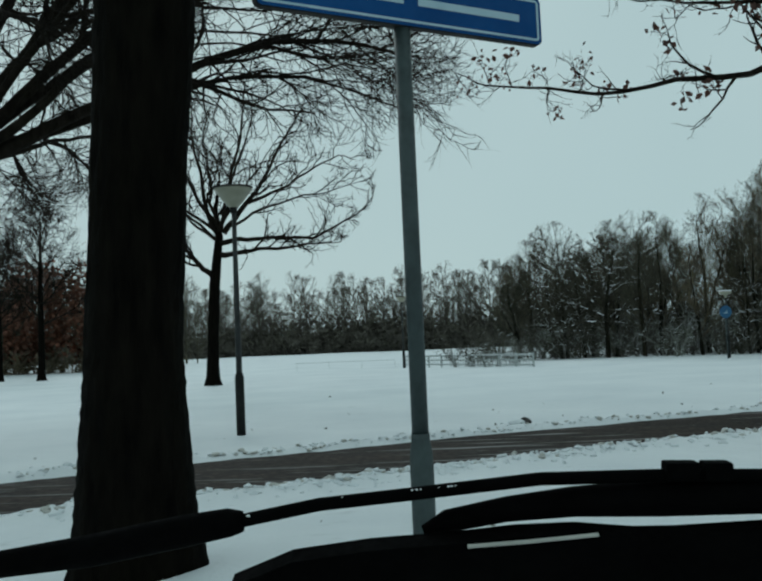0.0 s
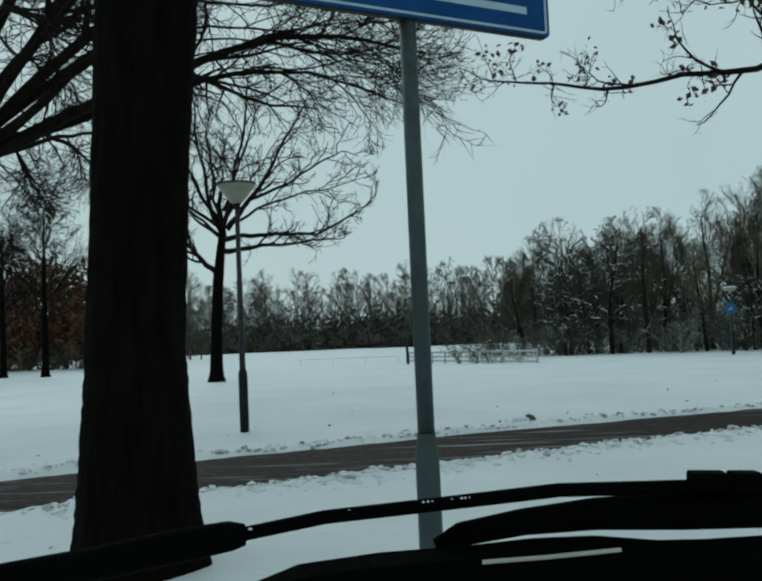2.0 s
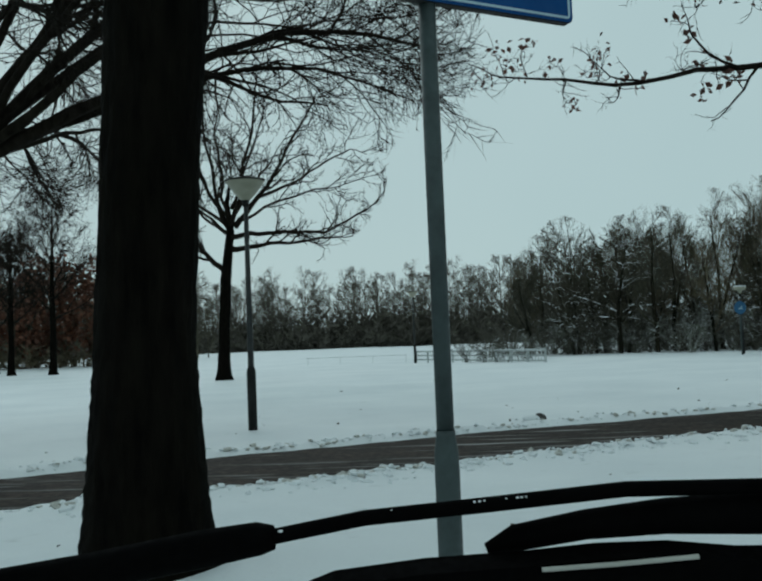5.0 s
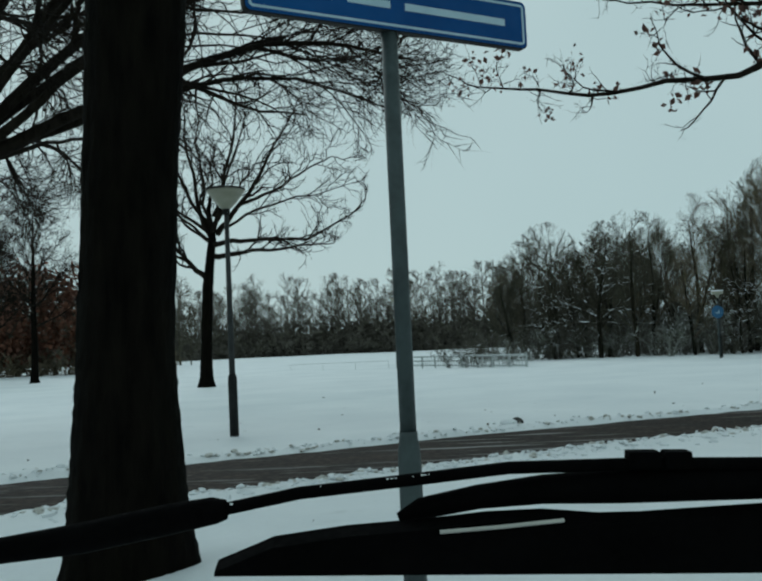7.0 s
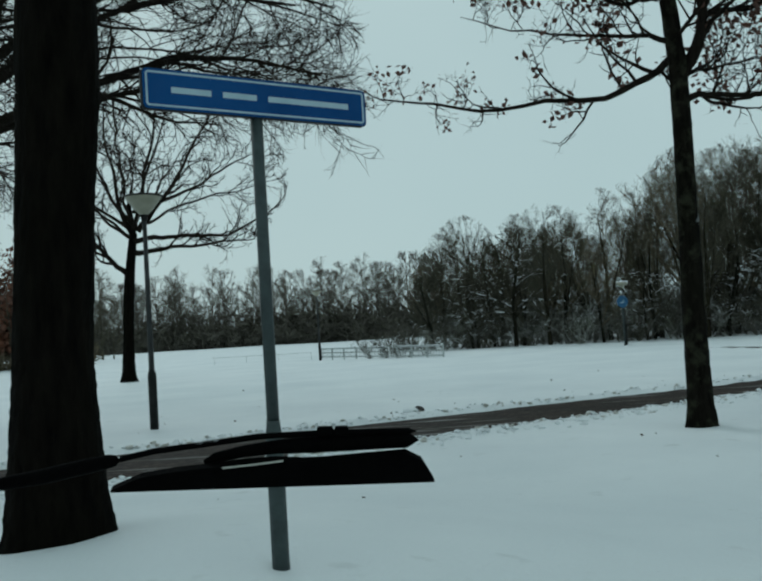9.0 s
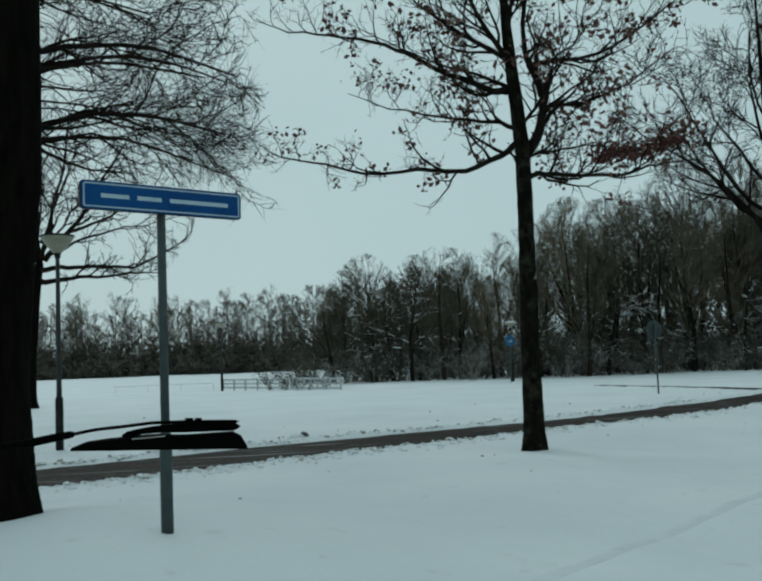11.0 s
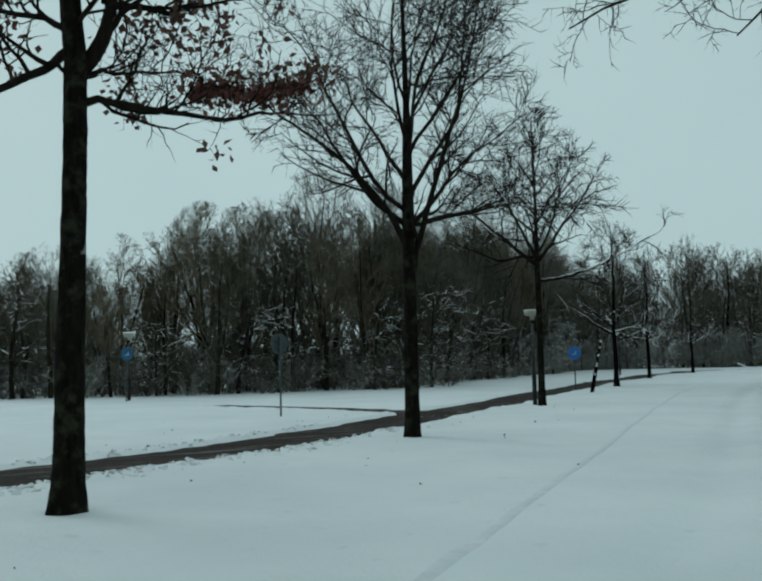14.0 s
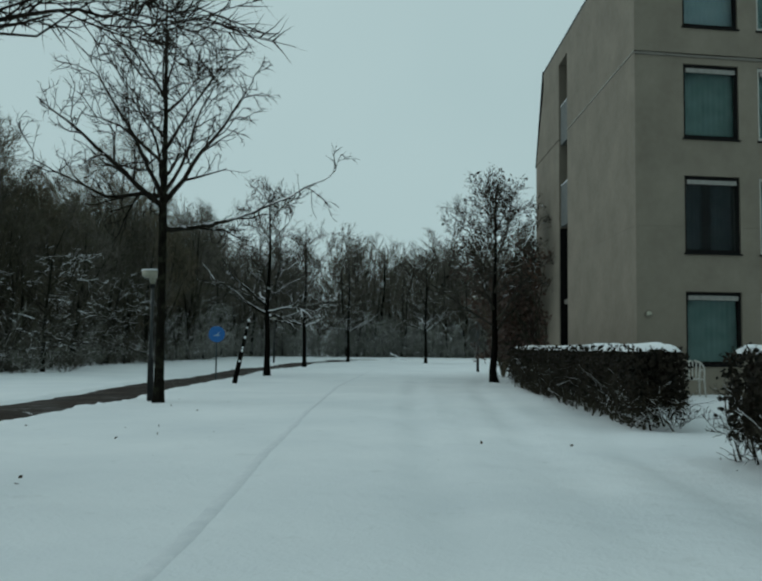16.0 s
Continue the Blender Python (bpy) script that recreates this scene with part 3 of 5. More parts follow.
def tree(name, seed, at, line, radii, limbs, levels, label, mats=(BARK, TWIG), leaf=None, sides=14, flare=0.5, rough=0.03, group="", wobble=0.10, category="tree", laden_below=0.0, own=0, env=None, free=()):
    """A bare tree. line: the trunk's bends above its foot; limbs: (height, azimuth, rise, length, radius, lift), or (azimuth, radius, bends) with each bend's distance from the trunk and height. env: the crown's centre and half axes, which the limbs numbered in free may leave; limbs below laden_below carry snow."""
    rng = np.random.default_rng(seed)
    x, y = at
    t = thing(name, pose(x, y, on_ground(x, y) - 0.06), label, category, group)
    part("trunk", trunk_mesh(seed, line, radii, sides, flare, rough, mats[0]), None, t)
    pts = np.array(line, float)
    leaves = Tubes()
    if env is not None:
        env = (np.array(env[0], float), np.array(env[1], float))
    for which, limb in enumerate(limbs):
        if own:
            rng = np.random.default_rng(own * 1000 + which)
        wood, twigs = Tubes(), Tubes()
        bound = None if which in free else env
        if len(limb) == 3:
            az, r, bends = limb
            b = np.array(bends, float)
            f = np.linspace(0, len(b) - 1, 3 * len(b))
            k = np.arange(len(b))
            out, up = np.interp(f, k, b[:, 0]), np.interp(f, k, b[:, 1])
            for _ in range(2):
                out[1:-1], up[1:-1] = (out[:-2] + 2 * out[1:-1] + out[2:]) / 4, (up[:-2] + 2 * up[1:-1] + up[2:]) / 4
            side = np.cumsum(rng.normal(size=len(f)) * 0.30 * wobble)
            up = up + np.cumsum(rng.normal(size=len(f)) * 0.22 * wobble)
            a, h = radians(az), b[0, 1]
            mid = [np.interp(h, pts[:, 2], pts[:, i]) for i in range(2)]
            p = np.stack([mid[0] + out * math.cos(a) - side * math.sin(a), mid[1] + out * math.sin(a) + side * math.cos(a), up], -1)
            if bound is not None:
                inside = (((p - env[0]) / env[1]) ** 2).sum(1) <= 1
                p = p[:max(5, len(p) - int(np.argmax(inside[::-1])))]
            rr = r * (1 - 0.86 * np.linspace(0, 1, len(p)) ** 0.8)
            wood.add(p, rr, 7)
            limb = part("limb", wood.mesh("limb", LADEN if h < laden_below else mats[1]), None, t)
            offshoots(rng, twigs, p, rr, levels, 0, (leaves, leaf[1] * min(1.0, 5.0 / b[-1, 0]), *leaf[2:]) if leaf else None, bound)
            part("spray", twigs.mesh("spray", mats[1]), None, limb)["kind"] = "stuff"
            continue
        h, az, rise, long, r, lift = limb
        k = min(max(np.searchsorted(pts[:, 2], h) - 1, 0), len(pts) - 2)
        u = (h - pts[k, 2]) / (pts[k + 1, 2] - pts[k, 2])
        start = pts[k] * (1 - u) + pts[k + 1] * u
        way = (math.cos(radians(az)) * math.cos(radians(rise)), math.sin(radians(az)) * math.cos(radians(rise)), math.sin(radians(rise)))
        p, rr = run_branch(rng, start, way, long, r, r * 0.14, 9, wobble, lift)
        wood.add(p, rr, 7)
        if h < laden_below:
            offshoots(rng, wood, p, rr, [(5, 0.25, 1.5, 42, 0.2, 0.03, 4, 5, 0.022)])
        limb = part("limb", wood.mesh("limb", LADEN if h < laden_below else mats[1]), None, t)
        offshoots(rng, twigs, p, rr, levels, 0, (leaves, *leaf[1:]) if leaf else None, bound)
        part("spray", twigs.mesh("spray", mats[1]), None, limb)["kind"] = "stuff"
    if leaf:
        part("foliage", leaves.mesh("foliage", leaf[0], False), None, t, "withered brown leaves still hanging")["kind"] = "stuff"
    return t


def ring_of_limbs(seed, count, low, high, rise_low, rise_high, long_low, long_high, r, lift, start=0.0):
    """Limbs spread evenly round a trunk, the upper ones steeper and shorter."""
    rng = np.random.default_rng(seed)
    out = []
    for k in range(count):
        f = k / max(1, count - 1)
        out.append((low + (high - low) * f, start + 137.5 * k + rng.uniform(-18, 18), rise_low + (rise_high - rise_low) * f + rng.uniform(-6, 6),
                    long_low + (long_high - long_low) * f, r * (1 - 0.45 * f), lift))
    return out


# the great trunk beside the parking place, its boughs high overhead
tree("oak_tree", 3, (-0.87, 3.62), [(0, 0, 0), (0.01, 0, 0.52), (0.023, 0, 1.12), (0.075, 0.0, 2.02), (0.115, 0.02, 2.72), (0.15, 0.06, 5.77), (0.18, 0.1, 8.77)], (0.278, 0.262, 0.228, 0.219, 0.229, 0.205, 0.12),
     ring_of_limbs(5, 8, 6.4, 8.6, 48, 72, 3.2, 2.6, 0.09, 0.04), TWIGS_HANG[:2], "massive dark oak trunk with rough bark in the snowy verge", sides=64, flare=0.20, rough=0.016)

# the wide tree across the path, whose boughs reach over the street sign
LOW = ((0.0, 4.4), (1.6, 5.1), (3.3, 5.80), (4.9, 6.3), (6.4, 6.3), (8.1, 5.8))
HEM = ((3.2, 5.7), (4.6, 5.6), (5.9, 5.1), (7.0, 4.5), (7.7, 4.0))
MIDDLE = ((0.0, 4.6), (1.3, 5.6), (2.8, 6.6), (4.4, 7.3), (6.2, 7.4), (7.9, 6.8))
HIGH = ((0.0, 4.8), (0.9, 6.0), (2.0, 7.6), (3.4, 8.8), (5.2, 9.4), (6.8, 9.2))


def bent(bends, reach, rise):
    """The same bends drawn in or out, and raised towards the limb's end."""
    return tuple((d * reach, z + rise * d / 7) for d, z in bends)


fan = [(1, 0.14, LOW), (-18, 0.10, bent(LOW, 0.95, 0.3)), (20, 0.10, bent(LOW, 0.95, 0.2)), (2, 0.030, bent(HEM, 0.93, 1.5)), (16, 0.025, bent(HEM, 0.93, 1.7)),
       (-5, 0.13, MIDDLE), (12, 0.11, bent(MIDDLE, 0.98, 0.6)), (-26, 0.09, bent(MIDDLE, 0.92, 0.2)), (0, 0.11, HIGH), (-22, 0.09, bent(HIGH, 0.9, 0.3)), (22, 0.09, bent(HIGH, 0.95, -0.3)),
       (-52, 0.06, bent(HEM, 0.8, 0.3)), (-80, 0.06, bent(HEM, 0.75, 0.3)), (-64, 0.07, bent(LOW, 0.7, 0.3)), (-100, 0.07, bent(LOW, 0.7, 0.0)),
       (88, 0.06, bent(HEM, 0.95, 0.0)), (101, 0.06, bent(HEM, 0.9, -0.3)), (114, 0.05, bent(HEM, 0.9, 0.0)), (95, 0.08, bent(LOW, 0.85, -0.4)), (76, 0.07, bent(LOW, 0.8, -0.3)),
       (5.0, 60, 44, 6.4, 0.09, -0.03), (5.6, 95, 50, 6.0, 0.09, -0.03), (4.7, 150, 35, 5.6, 0.10, 0.0), (4.9, 210, 40, 5.2, 0.10, 0.0), (5.1, 260, 45, 5.2, 0.10, 0.0), (5.7, 320, 56, 6.4, 0.09, -0.03)]
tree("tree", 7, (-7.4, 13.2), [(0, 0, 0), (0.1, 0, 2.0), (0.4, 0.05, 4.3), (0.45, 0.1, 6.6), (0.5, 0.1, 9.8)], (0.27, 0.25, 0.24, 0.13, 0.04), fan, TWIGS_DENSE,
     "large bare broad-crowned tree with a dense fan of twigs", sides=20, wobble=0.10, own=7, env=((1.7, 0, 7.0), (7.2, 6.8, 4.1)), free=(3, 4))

# the lone tree on the snow field behind the lamp
park = [(-4, 0.125, ((0.1, 5.1), (0.8, 5.15), (1.8, 5.2), (3.2, 5.35), (4.4, 5.35), (5.4, 5.1), (6.2, 4.9))), (6, 0.115, ((0.1, 5.5), (0.9, 5.5), (2.0, 5.45), (3.4, 5.4), (4.4, 5.8), (5.4, 6.5), (6.1, 7.1))),
        (178, 0.13, ((0.0, 4.2), (0.5, 4.65), (1.0, 5.2), (1.4, 5.9), (2.3, 6.3), (3.4, 6.5))), (180, 0.07, ((0.75, 4.9), (1.4, 5.2), (2.4, 5.1), (3.6, 5.4))),
        (12, 0.13, ((0.2, 6.0), (0.9, 6.9), (1.7, 7.6), (2.3, 8.9), (3.2, 10.2), (3.7, 11.2))), (15, 0.08, ((1.15, 7.1), (2.3, 7.7), (3.6, 8.4), (4.8, 8.8), (5.6, 8.6))), (2, 0.07, ((0.4, 6.25), (1.6, 6.6), (3.0, 7.2), (4.6, 7.5), (5.7, 7.6))),
        (350, 0.11, ((0.0, 5.9), (0.55, 7.0), (0.6, 8.2), (1.2, 9.6), (1.3, 11.2), (1.7, 12.2))), (176, 0.11, ((0.0, 5.7), (0.5, 6.8), (0.55, 8.2), (0.95, 9.6), (0.8, 11.0), (1.2, 12.0))), (60, 0.08, ((0.2, 6.6), (0.9, 8.0), (1.4, 9.6), (1.9, 11.4))), (172, 0.09, ((0.1, 6.4), (0.9, 7.4), (1.3, 8.7), (1.9, 10.0), (2.2, 11.2))),
        (190, 0.08, ((0.1, 6.0), (1.2, 6.7), (2.2, 7.8), (3.2, 8.6), (3.9, 9.6))), (100, 0.08, ((0.1, 6.2), (1.4, 7.6), (2.4, 9.2), (3.0, 10.4))), (270, 0.08, ((0.1, 6.2), (1.4, 7.5), (2.4, 9.0), (3.2, 10.2))), (140, 0.07, ((0.1, 5.8), (1.6, 6.8), (3.0, 8.0), (4.0, 9.0))), (225, 0.07, ((0.1, 5.7), (1.6, 6.6), (3.0, 7.6), (4.1, 8.6))),
        (320, 0.07, ((0.1, 6.0), (1.5, 7.0), (2.9, 7.9), (4.2, 9.0)))]
tree("tree", 12, (-7.97, 33.8), [(0, 0, 0), (0.08, 0, 2.0), (0.2, 0, 4.0), (0.42, 0.05, 5.8), (0.30, 0.1, 6.9), (0.5, 0.1, 8.0)], (0.25, 0.215, 0.205, 0.16, 0.09, 0.03), park, TWIGS_PARK,
     "bare tree standing alone on the snow field", sides=14, own=12, wobble=0.24, env=((0.3, 0, 8.2), (6.4, 6.4, 4.6)))

# the oak that keeps some brown leaves
oak2 = [(125, 0.060, ((0.0, 4.72), (0.24, 4.64), (1.07, 4.50), (2.12, 4.66), (3.85, 4.98), (4.9, 5.40), (6.1, 5.72), (7.0, 6.22))), (129, 0.062, ((0.1, 5.46), (0.35, 5.50), (0.9, 5.80), (1.9, 6.42), (2.7, 6.86), (4.1, 7.38), (5.0, 7.68), (6.0, 8.3))),
        (136, 0.035, ((0.1, 5.55), (0.5, 5.8), (1.2, 6.1), (2.1, 6.6), (3.2, 7.3))), (139, 0.040, ((0.05, 4.85), (0.5, 5.02), (1.2, 5.18), (2.2, 5.42), (3.2, 5.85))), (8, 0.050, ((0.05, 4.1), (0.3, 4.14), (1.1, 4.20), (2.0, 4.26), (2.5, 4.5), (3.3, 4.62))), (2, 0.030, ((0.05, 4.5), (0.5, 4.5), (1.0, 4.62), (1.7, 4.6))),
        (0, 0.098, ((0.0, 4.4), (0.30, 4.90), (0.38, 5.4), (0.20, 5.95), (0.08, 6.4), (0.2, 7.3), (0.5, 8.2))), (5, 0.045, ((0.36, 5.3), (1.0, 5.28), (1.8, 5.60), (2.8, 6.3))), (-12, 0.042, ((0.24, 5.85), (1.2, 5.95), (2.2, 6.5), (3.0, 7.1))),
        (4.9, 300, 26, 2.0, 0.030, 0.03), (5.9, 150, 35, 3.0, 0.045, 0.02), (5.9, 200, 40, 2.6, 0.045, 0.03), (6.3, 60, 48, 2.8, 0.04, 0.02), (6.8, 330, 50, 2.6, 0.04, 0.02), (7.2, 170, 55, 2.4, 0.035, 0.02)]
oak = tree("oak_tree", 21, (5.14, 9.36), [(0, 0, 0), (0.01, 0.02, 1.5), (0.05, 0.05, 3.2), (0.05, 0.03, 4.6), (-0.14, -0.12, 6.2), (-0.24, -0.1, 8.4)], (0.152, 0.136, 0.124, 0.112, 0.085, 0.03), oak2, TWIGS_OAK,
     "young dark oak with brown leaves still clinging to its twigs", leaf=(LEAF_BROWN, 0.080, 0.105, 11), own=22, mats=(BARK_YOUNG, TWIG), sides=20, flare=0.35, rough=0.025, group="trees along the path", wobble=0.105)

mass, rng3 = Tubes(), np.random.default_rng(77)
for _ in range(620):
    f = rng3.random()
    c = np.array((6.5 + 1.6 * f, 9.78 + 0.2 * f, 4.42 + 0.38 * f + 0.05 * math.sin(9 * f)))
    mass.leaf(c - np.array((5.14, 9.36, on_ground(5.14, 9.36) - 0.06)) + rng3.normal(size=3) * np.array((0.06, 0.14, 0.055)), rng3.uniform(0.07, 0.13), rng3)
part("leaf_mass", mass.mesh("leaf_mass", LEAF_RED, False), None, oak, "dense tuft of reddish withered leaves")["kind"] = "stuff"

tree("tree", 31, (12.25, 14.4), [(0, 0, 0), (0.02, 0, 2.0), (0.05, 0.05, 4.2), (0.1, 0.1, 6.5), (0.05, 0.1, 9.3)], (0.135, 0.125, 0.118, 0.062, 0.02),
     [(-62, 0.042, ((0.03, 4.05), (0.6, 4.10), (1.5, 4.20), (2.4, 4.15), (3.0, 4.05))), (-38, 0.086, ((0.04, 3.1), (0.16, 3.7), (0.45, 4.6), (0.85, 5.8), (1.25, 7.2), (1.5, 8.8))),
      (138, 0.070, ((0.03, 3.6), (0.35, 4.3), (0.95, 5.1), (1.8, 5.75), (2.6, 6.3), (3.3, 7.0))), (4.0, 160, 36, 3.4, 0.06, 0.03)] + ring_of_limbs(32, 10, 4.0, 6.4, 44, 74, 4.3, 3.4, 0.056, 0.04, 20), TWIGS_NEAR,
     "tall bare tree with upswept limbs on the snowy verge", own=31, wobble=0.13, sides=18, flare=0.35, rough=0.025, group="trees along the path", mats=(BARK_YOUNG, TWIG), env=((0, 0, 7.4), (3.5, 3.5, 3.5)), free=(0,))

tree("tree", 41, (21.9, 22.17), [(0, 0, 0), (0.02, 0, 2.0), (0.05, 0.05, 4.5), (0.1, 0.1, 6.6), (0.05, 0.1, 9.3)], (0.110, 0.097, 0.088, 0.050, 0.018),
     [(-28, 0.072, ((0.0, 4.05), (0.5, 4.06), (1.4, 4.20), (2.4, 4.65), (3.3, 5.10), (4.1, 5.65))), (150, 0.062, ((0.0, 4.75), (0.6, 4.80), (1.2, 4.65), (1.9, 4.90), (2.9, 5.40)))]
     + ring_of_limbs(43, 6, 4.5, 4.9, 30, 54, 3.6, 3.4, 0.072, 0.05, 150) + ring_of_limbs(44, 9, 5.2, 7.6, 30, 62, 2.7, 1.8, 0.045, 0.04, 20), TWIGS_OPEN,
     "slender bare tree on the snowy verge", env=((0, 0, 6.8), (2.8, 2.8, 2.8)), free=(0, 1), wobble=0.12, own=41, laden_below=4.1, mats=(BARK_YOUNG, TWIG_SNOW), sides=16, flare=0.35, rough=0.025, group="trees along the path")

for k, (x, y, h, seed) in enumerate(((36.5, 33.7, 8.4, 51), (51.0, 45.2, 9.0, 52), (66.5, 54.8, 9.0, 53), (69.0, 48.6, 9.4, 54))):
    tree("street_tree", seed, (x, y), [(0, 0, 0), (0.03, 0, 1.5), (0, 0.04, 3.0), (0.1, 0, 5.5), (0.1, 0.1, h)], (0.13, 0.112, 0.10, 0.06, 0.015),
         ring_of_limbs(seed, 9, 2.6, 3.5, 12, 36, 3.1, 2.4, 0.080, -0.01) + ring_of_limbs(seed + 9, 9, 3.6, h - 1.6, 34, 66, 2.9, 1.6, 0.045, 0.03), TWIGS_STREET,
         "street tree with snow lying on its spreading lower branches", mats=(BARK, TWIG_STREET), sides=10, group="snow-laden street trees", wobble=0.20, laden_below=3.55)

tree("street_tree", 61, (38.0, 23.2), [(0, 0, 0), (-0.1, 0, 0.5), (0.05, 0, 1.4), (0.1, 0.05, 3.0), (0.15, 0, 7.0)], (0.15, 0.13, 0.12, 0.08, 0.015),
     ring_of_limbs(62, 20, 1.9, 5.9, 28, 66, 4.2, 1.5, 0.045, 0.03), TWIGS_STREET, "small upright tree with tufts of withered leaves beside the hedge", mats=(BARK, TWIG_STREET),
     leaf=(HEDGE_LEAF, 0.06, 0.12, 4), sides=12)

# the bough that hangs over the street from beside the building
tree("tree", 71, (19.0, 6.3), [(0, 0, 0), (0, 0.05, 3.0), (0.1, 0.1, 6.0), (0.1, 0.1, 8.5)], (0.15, 0.13, 0.10, 0.03),
     [(173, 0.06, ((0.0, 5.3), (2.0, 6.0), (4.5, 6.5), (6.8, 6.2), (8.2, 5.6), (9.0, 5.1))), (181, 0.06, ((0.0, 5.2), (2.0, 5.9), (4.2, 6.3), (6.2, 5.9), (7.2, 5.4), (7.8, 4.9))), (177, 0.045, ((0.0, 5.6), (2.5, 6.6), (5.0, 7.0), (7.0, 6.5), (8.4, 5.9))),
      (177, 0.05, ((0.0, 5.3), (1.5, 5.9), (3.4, 6.2), (4.6, 5.8), (5.5, 5.1)))] + ring_of_limbs(72, 7, 6.0, 7.8, 40, 65, 2.4, 2.0, 0.05, 0.03), TWIGS_HANG, "bare tree whose thin boughs hang over the street", sides=12)


# ---- woodland ----
def woods_tree_meshes(seed, height, count, levels, mat, width=1.0):
    """A woodland tree: rising limbs that fill a rounded crown with fine twigs."""
    rng = np.random.default_rng(seed)
    wood, crown = Tubes(), Tubes()
    env = (np.array((0, 0, 0.58 * height)), np.array((0.27 * width, 0.27 * width, 0.46)) * height)
    stems = [run_branch(rng, (0, 0, -0.1), (0, 0, 1), height * 0.88, 0.175, 0.02, 9, 0.05, 0.05)]
    if rng.random() < 0.6:
        stems.append(run_branch(rng, stems[0][0][2], (rng.uniform(-0.4, 0.4), rng.uniform(-0.4, 0.4), 1), height * 0.62, 0.09, 0.012, 8, 0.07, 0.05))
    for k, (p, r) in enumerate(stems):
        wood.add(p, r, 6)
        offshoots(rng, crown, p, r, [(count if k == 0 else count // 2, 0.16, height * 0.42, 44, 0.11, 0.09, 5, 3, 0.017)] + levels, env=env)
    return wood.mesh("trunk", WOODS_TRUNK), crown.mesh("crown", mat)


WOOD_LEVELS = [(8, 0.16, 1.7, 38, 0.15, 0.07, 3, 1, 0.020), (6, 0.1, 0.9, 36, 0.18, 0.07, 2, 1, 0.011), (4, 0.1, 0.6, 34, 0.16, 0.07, 1, 1, 0.008)]
FAR_LEVELS = [(8, 0.16, 1.7, 38, 0.15, 0.07, 2, 1, 0.024), (6, 0.1, 0.9, 38, 0.18, 0.06, 1, 1, 0.017)]
shapes = [(100 + k, 9.0 + 0.3 * k, 14 + k % 3, (1.1, 0.85, 1.2, 0.8, 1.0, 0.95)[k]) for k in range(6)]
variants = [woods_tree_meshes(seed, h, n, WOOD_LEVELS, WOODS, w) for seed, h, n, w in shapes]
far_crowns = [woods_tree_meshes(seed, h, n, FAR_LEVELS, WOODS_HAZED, w) for seed, h, n, w in shapes]
EDGE = [(4.5, 56), (7, 51.5), (12.8, 46.4), (19, 44), (25, 43.4), (30.5, 44), (37, 51), (57, 66), (80, 86), (96, 86), (106, 66), (112, 46), (116, 24)]


def along(line, spacing):
    """Places at even steps along a line, with the line's left-hand normal."""
    p = np.array(line, float)
    s = np.concatenate([[0], np.cumsum(np.hypot(*np.diff(p, axis=0).T))])
    for f in np.arange(0, s[-1], spacing):
        k = min(np.searchsorted(s, f, side="right") - 1, len(p) - 2)
        t = (p[k + 1] - p[k]) / (s[k + 1] - s[k])
        yield p[k] + t * (f - s[k]), np.array((-t[1], t[0]))


rng = np.random.default_rng(17)
woods_root = []
for row, (offset, spacing) in enumerate(((0.8, 2.4), (3.6, 2.8), (7.2, 3.2), (11.5, 3.8))):
    for c, n in along(EDGE, spacing):
        if row == 3 and (c[0] > 26 or c[0] < 6):
            continue
        x, y = c + n * (offset + rng.uniform(-0.9, 0.9)) + rng.normal(size=2) * 0.5
        far = math.hypot(x - 10, y - 5)
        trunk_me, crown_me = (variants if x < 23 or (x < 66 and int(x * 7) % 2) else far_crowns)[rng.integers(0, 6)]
        size = rng.uniform(0.78, 1.06) * (0.82 if row == 0 else 1.0) * (1.0 if far < 75 else 1.32) * float(np.interp(x, (0, 5, 8, 11, 16, 20, 24, 30), (0.72, 0.76, 0.88, 0.84, 0.90, 1.04, 1.14, 1.28)))
        t = thing("woodland_tree", pose(x, y, on_ground(x, y) - 0.05, 0, 0, rng.uniform(0, 360)) @ Matrix.Diagonal((size, size, size, 1)),
                  "bare woodland tree with dense grey-brown twigs and traces of snow", "tree", "woodland beyond the path")
        part("trunk", trunk_me, None, t)
        part("crown", crown_me, None, t)["kind"] = "stuff"

# snow-laden boughs at the woodland's edge
laden = []
for k in range(3):
    rng2 = np.random.default_rng(250 + k)
    wood, crown = Tubes(), Tubes()
    p, r = run_branch(rng2, (0, 0, -0.1), (0, 0, 1), 5.2, 0.12, 0.03, 7, 0.06, 0.03)
    wood.add(p, r, 7)
    offshoots(rng2, crown, p, r, [(17, 0.22, 3.3, 70, 0.15, -0.02, 6, 4, 0.026), (8, 0.15, 1.3, 46, 0.18, 0.0, 3, 3, 0.016), (4, 0.1, 0.5, 48, 0.2, 0.0, 1, 1, 0.016)])
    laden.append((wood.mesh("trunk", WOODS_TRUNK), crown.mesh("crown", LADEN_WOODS)))
